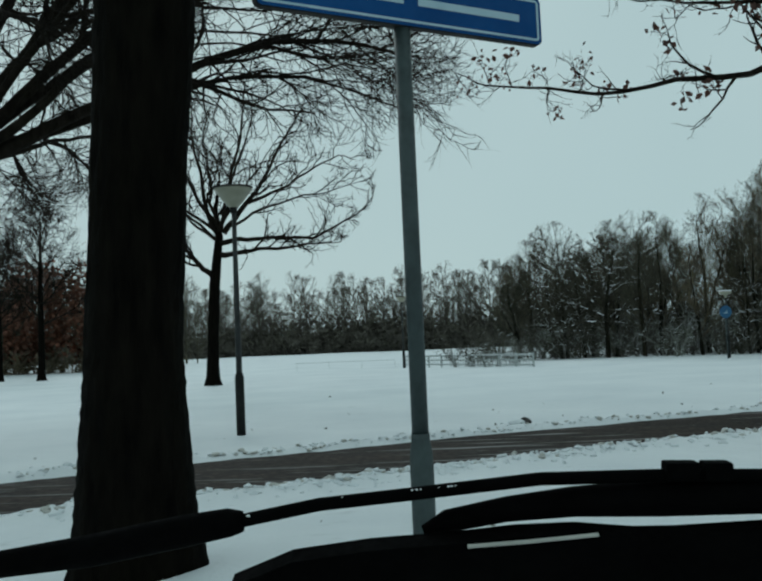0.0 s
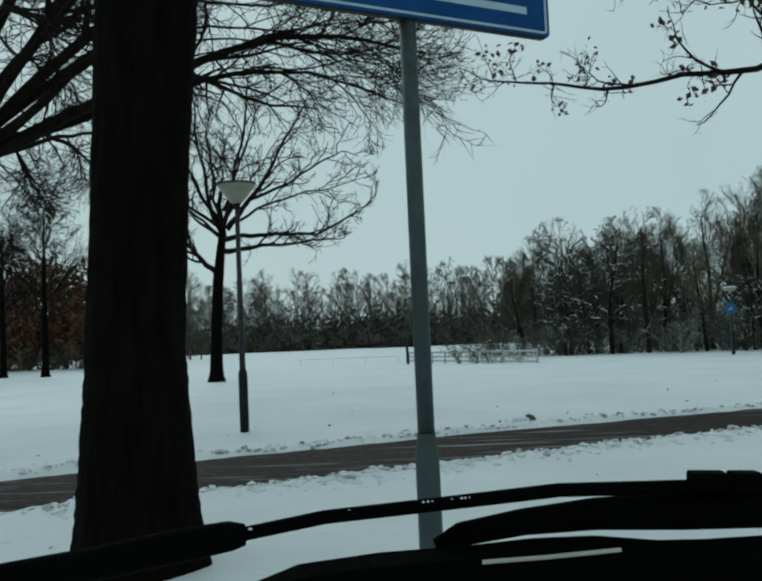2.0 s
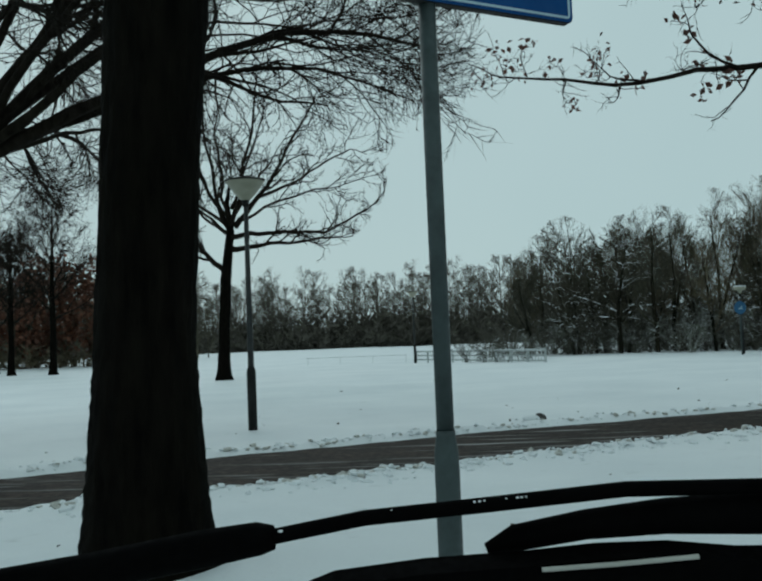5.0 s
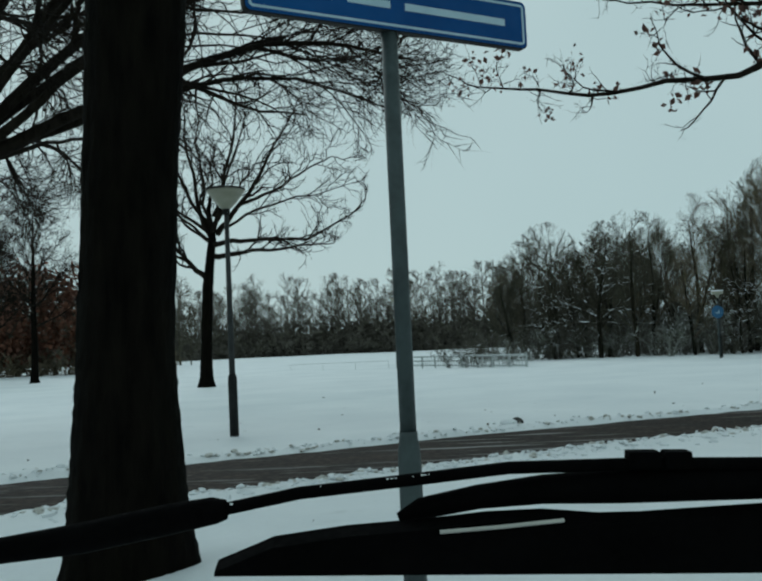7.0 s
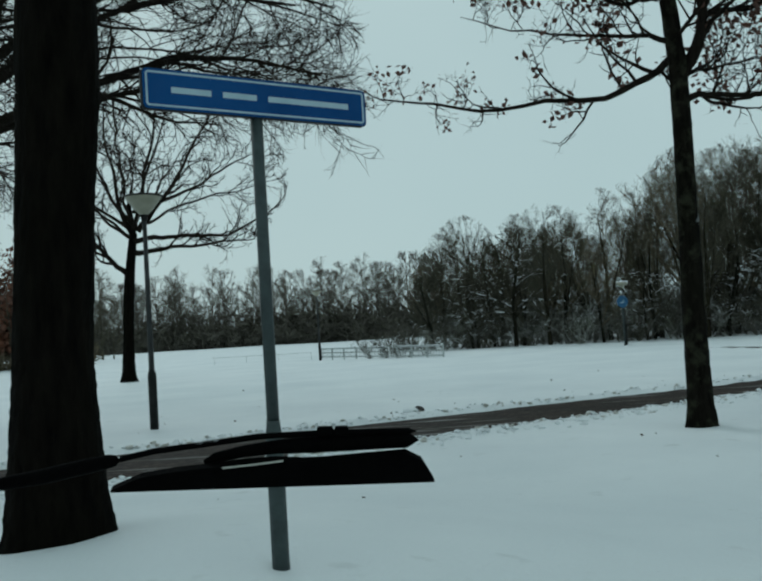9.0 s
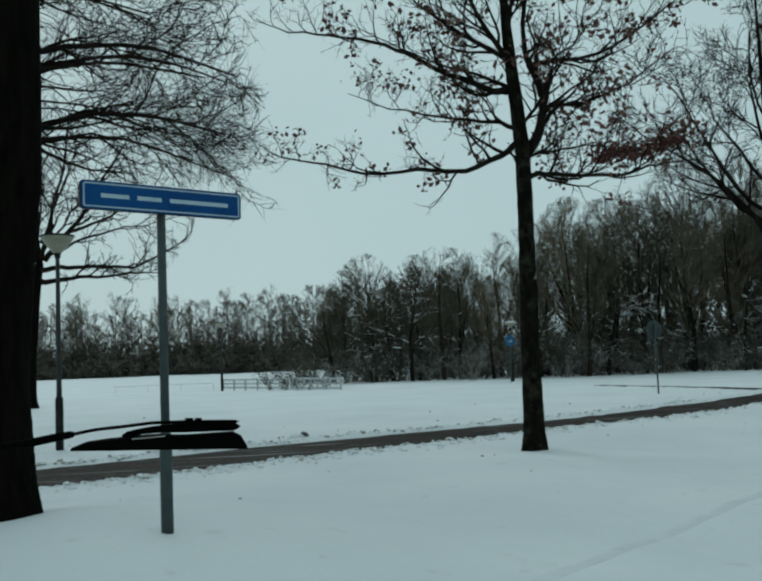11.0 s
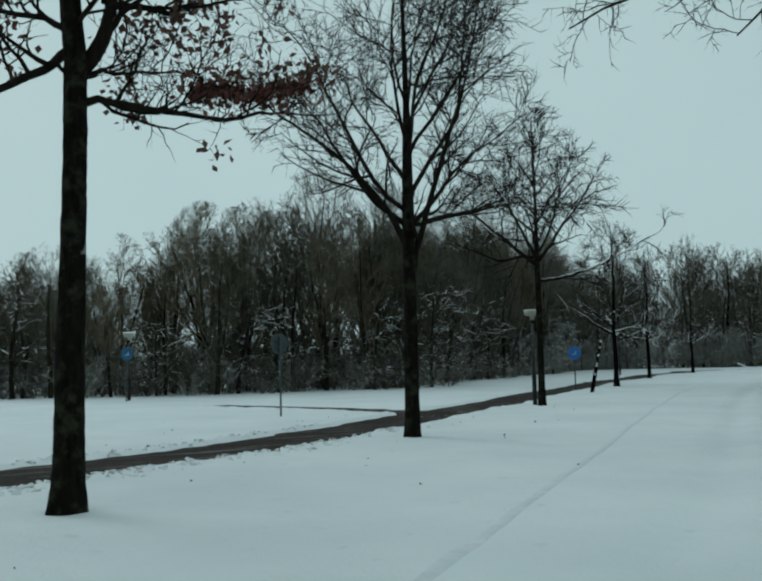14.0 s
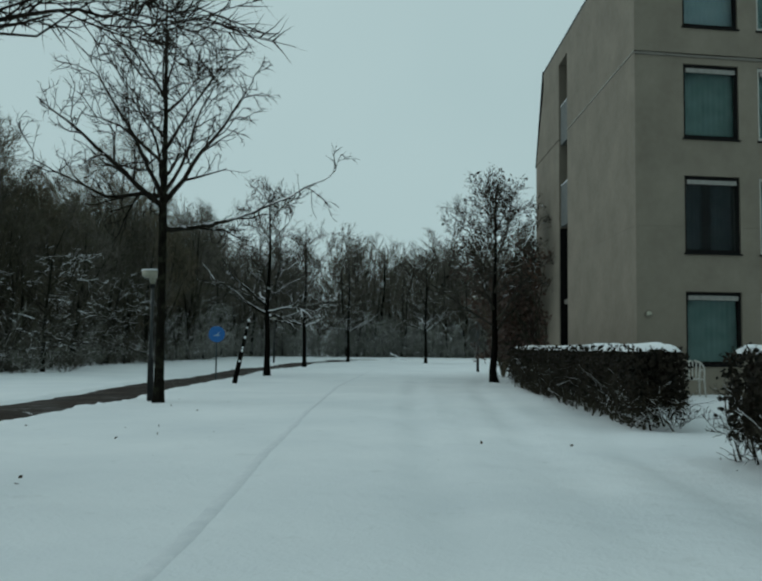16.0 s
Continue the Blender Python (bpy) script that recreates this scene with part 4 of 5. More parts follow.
for c, n in along(EDGE, 2.9):
    x, y = c + n * rng.uniform(-0.8, 1.2) + rng.normal(size=2) * 0.8
    if x > 90 or rng.random() < (0.5 if x < 12 else 0.15):
        continue
    trunk_me, crown_me = laden[rng.integers(0, 3)]
    size = rng.uniform(0.6, 1.15)
    t = thing("woodland_tree", pose(x, y, on_ground(x, y) - 0.05, 0, 0, rng.uniform(0, 360)) @ Matrix.Diagonal((size, size, size, 1)),
              "low spreading tree at the woodland's edge with snow-laden boughs", "tree", "woodland beyond the path")
    part("trunk", trunk_me, None, t)
    part("crown", crown_me, None, t)["kind"] = "stuff"

# far woods behind the snow field, one mass
far_variants = []
for k in range(4):
    rng2 = np.random.default_rng(200 + k)
    tb = Tubes()
    p, r = run_branch(rng2, (0, 0, 0), (0, 0, 1), 12.0 + k * 0.6, 0.16, 0.03, 7, 0.04, 0.05)
    tb.add(p, r, 5)
    tall = 12.5 + 0.6 * k
    env = (np.array((0, 0, 0.55 * tall)), np.array((0.24 + 0.04 * (k % 3), 0.24 + 0.04 * (k % 3), 0.47)) * tall)
    offshoots(rng2, tb, p, r, [(18, 0.06, 5.5, 46, 0.12, 0.08, 2, 1, 0.06), (8, 0.1, 2.1, 40, 0.18, 0.06, 1, 1, 0.042), (4, 0.1, 1.2, 38, 0.2, 0.05, 1, 1, 0.032)], env=env)
    far_variants.append(tb.arrays())


def scatter(name, places, sources, mat, label, category):
    """Many turned copies of a few meshes, joined into one object."""
    rng = np.random.default_rng(len(places))
    vs, qs, ts, n = [], [], [], 0
    for x, y, size in places:
        v, q, f = sources[rng.integers(0, len(sources))]
        a = rng.uniform(0, 6.28)
        turn = np.array([[math.cos(a), -math.sin(a), 0], [math.sin(a), math.cos(a), 0], [0, 0, 1]])
        vs.append((v * size) @ turn.T + (x, y, on_ground(x, y) - 0.05))
        qs.append(q + n)
        ts.append(f + n)
        n += len(v)
    ob = new(name, arrays_mesh(name, np.concatenate(vs), np.concatenate(qs), np.concatenate(ts), mat))
    return tagged(ob, label, category, kind="stuff")


places = []
for offset, spacing in ((0, 2.0), (4, 2.3), (8, 2.6), (13, 3.0)):
    for c, n in along([(-130, 165), (-70, 168), (-20, 158), (2, 148), (28, 120)], spacing):
        x, y = c + n * offset + rng.normal(size=2) * 1.2
        places.append((x, y, rng.uniform(0.62, 1.08)))
scatter("far_woods", places, far_variants, WOODS_HAZED, "distant bare woods along the edge of the snow field", "far woods")

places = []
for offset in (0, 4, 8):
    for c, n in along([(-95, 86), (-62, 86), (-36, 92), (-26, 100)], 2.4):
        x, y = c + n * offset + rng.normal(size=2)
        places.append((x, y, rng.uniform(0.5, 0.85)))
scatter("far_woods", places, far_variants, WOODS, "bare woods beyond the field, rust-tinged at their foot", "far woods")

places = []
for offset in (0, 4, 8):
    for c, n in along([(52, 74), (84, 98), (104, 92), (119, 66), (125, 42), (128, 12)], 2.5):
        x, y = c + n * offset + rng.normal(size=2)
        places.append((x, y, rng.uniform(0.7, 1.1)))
scatter("far_woods", places, far_variants, WOODS_HAZED, "grey-brown bare woods closing the far end of the street", "far woods")

# broad far brush
far_brush = []
for k in range(3):
    rng2 = np.random.default_rng(330 + k)
    tb = Tubes()
    for _ in range(8):
        a = rng2.uniform(0, 6.28)
        p, r = run_branch(rng2, (0.5 * math.cos(a), 0.5 * math.sin(a), 0), (0.6 * math.cos(a), 0.6 * math.sin(a), 1), rng2.uniform(1.0, 2.0), 0.05, 0.03, 3, 0.16, 0.0)
        tb.blade(p, 0.06, rng2)
        offshoots(rng2, tb, p, r, [(9, 0.02, 0.8, 55, 0.22, 0.0, 1, 1, 0.055)])
    far_brush.append(tb.arrays())

# brush at the woodland's foot
brush_variants = []
for k in range(5):
    rng2 = np.random.default_rng(300 + k)
    tb = Tubes()
    for _ in range(9):
        a = rng2.uniform(0, 6.28)
        p, r = run_branch(rng2, (0.3 * math.cos(a), 0.3 * math.sin(a), 0), (0.55 * math.cos(a), 0.55 * math.sin(a), 1), rng2.uniform(1.0, 2.0), 0.022, 0.008, 4, 0.16, 0.0)
        tb.add(p, r, 3)
        offshoots(rng2, tb, p, r, [(8, 0.1, 0.7, 55, 0.22, 0.0, 1, 1, 0.016), (3, 0.15, 0.45, 55, 0.2, 0.0, 1, 1, 0.013)])
    brush_variants.append(tb.arrays())
places = []
for offset, spacing in ((-0.6, 1.5), (1.2, 1.5), (3.4, 1.7), (6.5, 2.0), (10.0, 2.0), (14.0, 2.2)):
    for c, n in along(EDGE, spacing):
        x, y = c + n * offset + rng.normal(size=2) * 0.5
        places.append((x, y, rng.uniform(0.6, 1.2) * (1.0 if offset < 1 else 1.7 if offset < 9 else 2.4) * (1.0 if x < 60 else 1.7)))
scatter("undergrowth", [p for k, p in enumerate(places) if p[0] < 58 and k % 3], brush_variants, BRUSH, "tangled leafless undergrowth dusted with snow", "undergrowth")
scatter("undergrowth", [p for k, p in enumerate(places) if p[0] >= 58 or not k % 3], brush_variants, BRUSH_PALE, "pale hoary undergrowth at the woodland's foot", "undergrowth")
places = []
for c, n in along([(-110, 160), (-20, 154), (2, 144), (26, 118)], 1.1):
    x, y = c + rng.normal(size=2)
    places.append((x, y, rng.uniform(1.6, 2.6)))
    places.append((x + rng.normal(), y + 4 + rng.normal(), rng.uniform(2.2, 3.6)))
    places.append((x + rng.normal(), y + 9 + rng.normal(), rng.uniform(3.0, 4.6)))
scatter("undergrowth", places, far_brush, WOODS_HAZED, "distant grey undergrowth below the far woods", "undergrowth")

places = []
for offset in (0, 3):
    for c, n in along([(-62, 68), (-44, 71), (-24, 77)], 1.3):
        x, y = c + n * offset + rng.normal(size=2) * 0.6
        places.append((x, y, rng.uniform(0.9, 1.7)))
scatter("undergrowth", places, far_brush, WOODS, "dark undergrowth below the rust-leaved beeches", "undergrowth")

# bare trees and rust-leaved beeches far off on the field
for k, (x, y, seed, h) in enumerate(((-21.7, 49.5, 81, 9.6), (-26.4, 54.0, 82, 9.2), (-31.5, 62.0, 83, 9.4))):
    tree("tree", seed, (x, y), [(0, 0, 0), (0.05, 0, 2.0), (0, 0.05, 4.0), (0.1, 0, h)], (0.22, 0.18, 0.16, 0.03), ring_of_limbs(seed, 14, 3.2, h - 1.6, 30, 68, 3.8, 2.0, 0.065, 0.04), TWIGS_FIELD,
         "bare tree on the far side of the snow field", mats=(BARK, TWIG), sides=10, group="trees on the field")
for k in range(11):
    x, y = -46 + 1.9 * k + rng.uniform(-1, 1), 73 + 0.5 * k + rng.uniform(-2, 2)
    rng2 = np.random.default_rng(400 + k)
    wood, leaves = Tubes(), Tubes()
    for _ in range(9):
        a = rng2.uniform(0, 6.28)
        p, r = run_branch(rng2, (0, 0, 0), (0.4 * math.cos(a), 0.4 * math.sin(a), 1), rng2.uniform(6.5, 10.5), 0.06, 0.015, 5, 0.1, 0.02)
        wood.add(p, r, 4)
        offshoots(rng2, wood, p, r, [(9, 0.12, 1.5, 50, 0.15, 0.03, 3, 3, 0.016)], 0, (leaves, 1.0, 0.50, 13))
    t = thing("beech_shrub", pose(x, y, on_ground(x, y) - 0.05), "beech shrub with rust-brown leaves at the field's far edge", "shrub", "rust-leaved beeches")
    part("brushwood", wood.mesh("brushwood", WOODS), None, t)["kind"] = "stuff"
    part("foliage", leaves.mesh("foliage", LEAF_RUST, False), None, t)["kind"] = "stuff"


# ---- street furniture ----
def rounded_outline(wide, tall, r, steps=5):
    """The corner-rounded outline of a plate, counter-clockwise."""
    out = []
    for cx, cz, first in ((wide / 2 - r, tall / 2 - r, 0), (-wide / 2 + r, tall / 2 - r, 90), (-wide / 2 + r, -tall / 2 + r, 180), (wide / 2 - r, -tall / 2 + r, 270)):
        out += [(cx + r * math.cos(radians(first + 90 * k / steps)), cz + r * math.sin(radians(first + 90 * k / steps))) for k in range(steps + 1)]
    return out


def rounded_plate(wide, tall, r, thick, at):
    """A flat plate with rounded corners, standing upright and facing -y."""
    bm = bmesh.new()
    rings = [[bm.verts.new((at[0] + x, at[1] + y, at[2] + z)) for x, z in rounded_outline(wide, tall, r)] for y in (-thick / 2, thick / 2)]
    n = len(rings[0])
    bm.faces.new(rings[0])
    bm.faces.new(rings[1][::-1])
    for k in range(n):
        bm.faces.new((rings[0][k], rings[1][k], rings[1][(k + 1) % n], rings[0][(k + 1) % n]))
    bmesh.ops.recalc_face_normals(bm, faces=bm.faces[:])
    return bm


def rounded_band(wide, tall, r, band, thick, at):
    """A closed band along a plate's rounded outline."""
    bm = bmesh.new()
    rings = []
    for inset, y in ((0, -thick / 2), (0, thick / 2), (band, thick / 2), (band, -thick / 2)):
        rings.append([bm.verts.new((at[0] + x, at[1] + y, at[2] + z)) for x, z in rounded_outline(wide - 2 * inset, tall - 2 * inset, max(0.003, r - inset))])
    n = len(rings[0])
    for j in range(4):
        for k in range(n):
            bm.faces.new((rings[j][k], rings[j][(k + 1) % n], rings[(j + 1) % 4][(k + 1) % n], rings[(j + 1) % 4][k]))
    bmesh.ops.recalc_face_normals(bm, faces=bm.faces[:])
    return bm


def street_sign():
    x, y, z = 0.497, 2.67, 0.10
    t = thing("street_name_sign", pose(x, y, z, 0, 0, 31), "blue street-name plate with white rim on a grey steel pole", "street sign")
    part("pole_foot", lathe([(0.042, -0.15), (0.042, 0.80), (0.040, 0.85), (0.033, 0.90), (0.033, 0.92)]), GALV, t, "thicker galvanised lower tube")
    part("pole", lathe([(0.0298, 0.90), (0.0298, 2.385)]), GALV, t)
    plate = part("plate", rounded_plate(1.18, 0.184, 0.022, 0.030, (0.02, -0.020, 2.478)), BLUE, t)
    part("rim", rounded_band(1.156, 0.162, 0.016, 0.009, 0.003, (0.02, -0.0362, 2.478)), WHITE_SIGN, plate, "white rim line")
    part("plate_edge", rounded_band(1.188, 0.192, 0.026, 0.0045, 0.030, (0.02, -0.016, 2.478)), DARK_STEEL, plate, "narrow dark metal edge")
    for a, b in ((0.108, 0.275), (0.325, 0.475), (0.528, 0.915)):
        part("lettering_bar", boxed(((b - a) * 1.167, 0.004, 0.028), (0.02 - 0.5835 + (a + b) / 2 * 1.167, -0.0355, 2.477), None, 0.0), WHITE_SIGN, plate, "white bar of lettering")
    bracket = bmesh.new()
    box(bracket, (0.10, 0.05, 0.03), (0, 0.0, 2.40), None, 0.006)
    box(bracket, (0.09, 0.06, 0.10), (0, 0.02, 2.47), None, 0.006)
    part("bracket", bracket, GALV, t)
    cap = bmesh.new()
    for k in range(9):
        bmesh.ops.create_icosphere(cap, subdivisions=2, radius=1, matrix=Matrix.Translation((-0.5 + 0.128 * k, -0.01, 2.568)) @ Matrix.Diagonal((0.075, 0.014, 0.008 + 0.004 * (k % 3), 1)))
    part("snow_line", cap, SNOW, t, "thin line of snow on the plate's upper edge")


street_sign()


def lamp_post(at, height, label, head=0.31, flat=1.0, group="lamp posts"):
    x, y = at
    t = thing("lamp_post", pose(x, y, on_ground(x, y) - 0.06), label, "lamp post", group)
    part("post_foot", lathe([(0.072, -0.1), (0.072, 0.95), (0.068, 1.0), (0.050, 1.05)]), DARK_STEEL, t, "darker thick foot of the post")
    part("post", lathe([(0.048, 1.03), (0.042, height * 0.6), (0.036, height - 0.38)]), POST, t)
    part("collar", lathe([(0.040, height - 0.44), (0.055, height - 0.42), (0.055, height - 0.36), (0.070, height - 0.34)]), DARK_STEEL, t)
    k = head / 0.31
    profile = [(0.065 * k, 0.34), (0.105 * k, 0.30), (0.175 * k, 0.225), (0.25 * k, 0.12), (0.298 * k, 0.055), (0.305 * k, 0.035)]
    if flat < 1:
        profile = [(0.06 * k, 0.34), (0.10 * k, 0.20), (0.27 * k, 0.17), (0.295 * k, 0.14), (0.305 * k, 0.035)]
    part("bowl", lathe([(r, height - z) for r, z in profile], 32), OPAL, t, "off-white plastic lamp bowl")
    part("lid", lathe([(0.318 * k, height - 0.036), (0.318 * k, height - 0.012), (0.27 * k, height), (0.05 * k, height + 0.015)], 32), DARK_STEEL if flat == 1 else SNOW, t)
    return t


lamp_post((-2.53, 13.62), 4.03, "grey steel lamp post with a shallow off-white bowl lamp")
lamp_post((-1.05, 48.8), 4.0, "grey lamp post beyond the snow field by the fence")
lamp_post((22.18, 22.84), 3.12, "grey lamp post behind the slender tree", 0.26, 0.5)
lamp_post((48.7, 30.7), 4.0, "grey lamp post where the street bends", 0.26, 0.5)
lamp_post((13.6, 40.0), 3.05, "pale lamp post in front of the woodland", 0.26, 0.5)
lamp_post((58.0, 55.0), 3.6, "far lamp post among the street trees", 0.26, 0.5)


def round_sign(at, height, r, turn, face, label, facing=True):
    x, y = at
    t = thing("road_sign", pose(x, y, on_ground(x, y) - 0.06, 0, 0, turn), label, "road sign", "round road signs")
    part("pole", lathe([(0.026, -0.1), (0.026, height + r * 0.6)], 14), GALV, t)
    disc = lathe([(r * 0.98, -0.012), (r, -0.006), (r, 0.006), (r * 0.98, 0.012)], 36)
    bmesh.ops.transform(disc, matrix=pose(0, -0.045, height, 90, 0, 0), verts=disc.verts)
    d = part("disc", disc, face, t)
    if facing:
        ring = lathe([(r * 0.90, 0.0), (r * 0.90, 0.004)], 36)
        bmesh.ops.transform(ring, matrix=pose(0, -0.058, height, 90, 0, 0), verts=ring.verts)
        part("face", ring, face, d)
        mark = bmesh.new()
        box(mark, (r * 0.75, 0.004, r * 0.11), (0, -0.066, height - r * 0.15))
        box(mark, (r * 0.11, 0.004, r * 0.5), (r * 0.15, -0.066, height + r * 0.05), Matrix.Rotation(0.4, 4, "Y"))
        part("symbol", mark, WHITE_SIGN, d, "white bicycle symbol as simple bars")
    clamp = bmesh.new()
    for z in (height - r * 0.5, height + r * 0.5):
        box(clamp, (0.09, 0.05, 0.03), (0, -0.015, z), None, 0.004)
    part("clamp", clamp, GALV, t)
    return t


round_sign((13.25, 39.1), 2.08, 0.28, 12, BLUE_FADED, "round blue cycle-path sign on a pale pole by the woodland")
round_sign((30.5, 30.1), 1.74, 0.29, -38, CYCLE_BLUE, "round blue cycle-path sign beside the cleared path")
round_sign((13.37, 23.0), 2.05, 0.29, 190, GALV, "grey back of a round road sign at the path junction", False)


def leaning_stake():
    x, y = 29.55, 28.1
    t = thing("tree_stake", pose(x, y, on_ground(x, y) - 0.06, 9.4, 7.5, 0), "dark leaning stake with clumps of snow stuck to it", "stake")
    part("stake_pole", lathe([(0.085, -0.1), (0.08, 0.7), (0.055, 1.6), (0.045, 2.25)], 12), BARK, t)
    for k, z in enumerate((0.82, 1.18, 1.28, 1.62, 1.95, 2.2)):
        clump = bmesh.new()
        bmesh.ops.create_icosphere(clump, subdivisions=2, radius=1, matrix=Matrix.Translation((-0.045, -0.05, z)) @ Matrix.Diagonal((0.046, 0.042, 0.035 + 0.02 * (k % 2), 1)))
        part("snow_clump", clump, SNOW, t)


leaning_stake()


def fence():
    a, b = np.array((-1.0, 49.0)), np.array((4.9, 38.9))
    n = 9
    t = thing("fence", pose(a[0], a[1], 0), "low grey railing with posts and bars beside the ditch", "fence")
    for k in range(n + 1):
        q = (b - a) * k / n
        z = on_ground(*(a + q))
        part("post", boxed((0.07, 0.07, 0.75), (q[0], q[1], z + 0.25), None, 0.008), RAIL, t)
    turn = Matrix.Rotation(math.atan2(*(b - a)[::-1]), 4, "Z")
    long = float(np.hypot(*(b - a)))
    for z in (0.56, 0.34, 0.12):
        part("rail", boxed((long, 0.045, 0.06), (*((b - a) / 2), z), turn, 0.006), RAIL, t)
    for k in range(54):
        q = (b - a) * (k + 0.5) / 54
        part("bar", boxed((0.022, 0.022, 0.50), (q[0], q[1], 0.31)), RAIL, t)
    part("snow_line", boxed((long, 0.05, 0.02), (*((b - a) / 2), 0.60), turn, 0.008), SNOW, t)
    t2 = thing("fence", pose(-1.6, 50.0, 0), "thin low wire fence running across the snow field", "fence")
    for k in range(4):
        part("post", boxed((0.016, 0.016, 0.42), (-1.9 * k, 0.35 * k, 0.17), None, 0.004), RAIL, t2)
    part("wire", boxed((5.9, 0.02, 0.02), (-2.9, 0.53, 0.38), Matrix.Rotation(math.atan2(2.45, -13.3), 4, "Z")), RAIL, t2)


fence()

# shrubs by the fence
for k, (x, y) in enumerate(((2.6, 43.6), (1.9, 44.6), (3.3, 42.4), (4.2, 43.4))):
    v, q, f = brush_variants[k]
    sh = new("shrub", arrays_mesh("shrub", v * 0.95, q, f, BRUSH))
    sh.matrix_world = pose(x, y, on_ground(x, y) - 0.05, 0, 0, 70 * k)
    tagged(sh, "leafless shrub dusted with snow beside the low railing", "shrub", "shrubs by the railing")

# a stone in the snow
bm = bmesh.new()
bmesh.ops.create_icosphere(bm, subdivisions=3, radius=0.09)
for v in bm.verts:
    v.co *= 1 + 0.25 * noise.noise(v.co * 9)
    v.co.z *= 0.8
stone = part("stone", bm, STONE)
stone.matrix_world = pose(1.93, 13.55, on_ground(1.93, 13.55) + 0.03)
tagged(stone, "dark stone half sunk in the snow", "stone")
bm = bmesh.new()
bmesh.ops.create_icosphere(bm, subdivisions=2, radius=0.11, matrix=Matrix.Diagonal((1.4, 1, 0.55, 1)))
drift = part("snow_drift", bm, SNOW)
drift.matrix_world = pose(1.80, 13.52, on_ground(1.8, 13.52) + 0.02)
tagged(drift, "small snow drift against the stone", "snow drift")

# a snow-covered heap far down the street, with a leaning board
bm = bmesh.new()
bmesh.ops.create_icosphere(bm, subdivisions=3, radius=1, matrix=Matrix.Translation((0.2, 0, 0.05)) @ Matrix.Diagonal((1.3, 0.6, 0.34, 1)))
box(bm, (1.9, 0.35, 0.14), (-0.1, 0, 0.62), Matrix.Rotation(0.42, 4, "Y"), 0.05)
for v in bm.verts:
    v.co += 0.08 * Vector(noise.noise_vector(v.co * 2.3))
heap = part("snow_heap", bm, SNOW)
heap.matrix_world = pose(80.0, 60.0, on_ground(80, 60), 0, 0, -50) @ Matrix.Diagonal((0.7, 0.7, 0.7, 1))
tagged(heap, "snow-covered heap before the far woods", "snow heap")


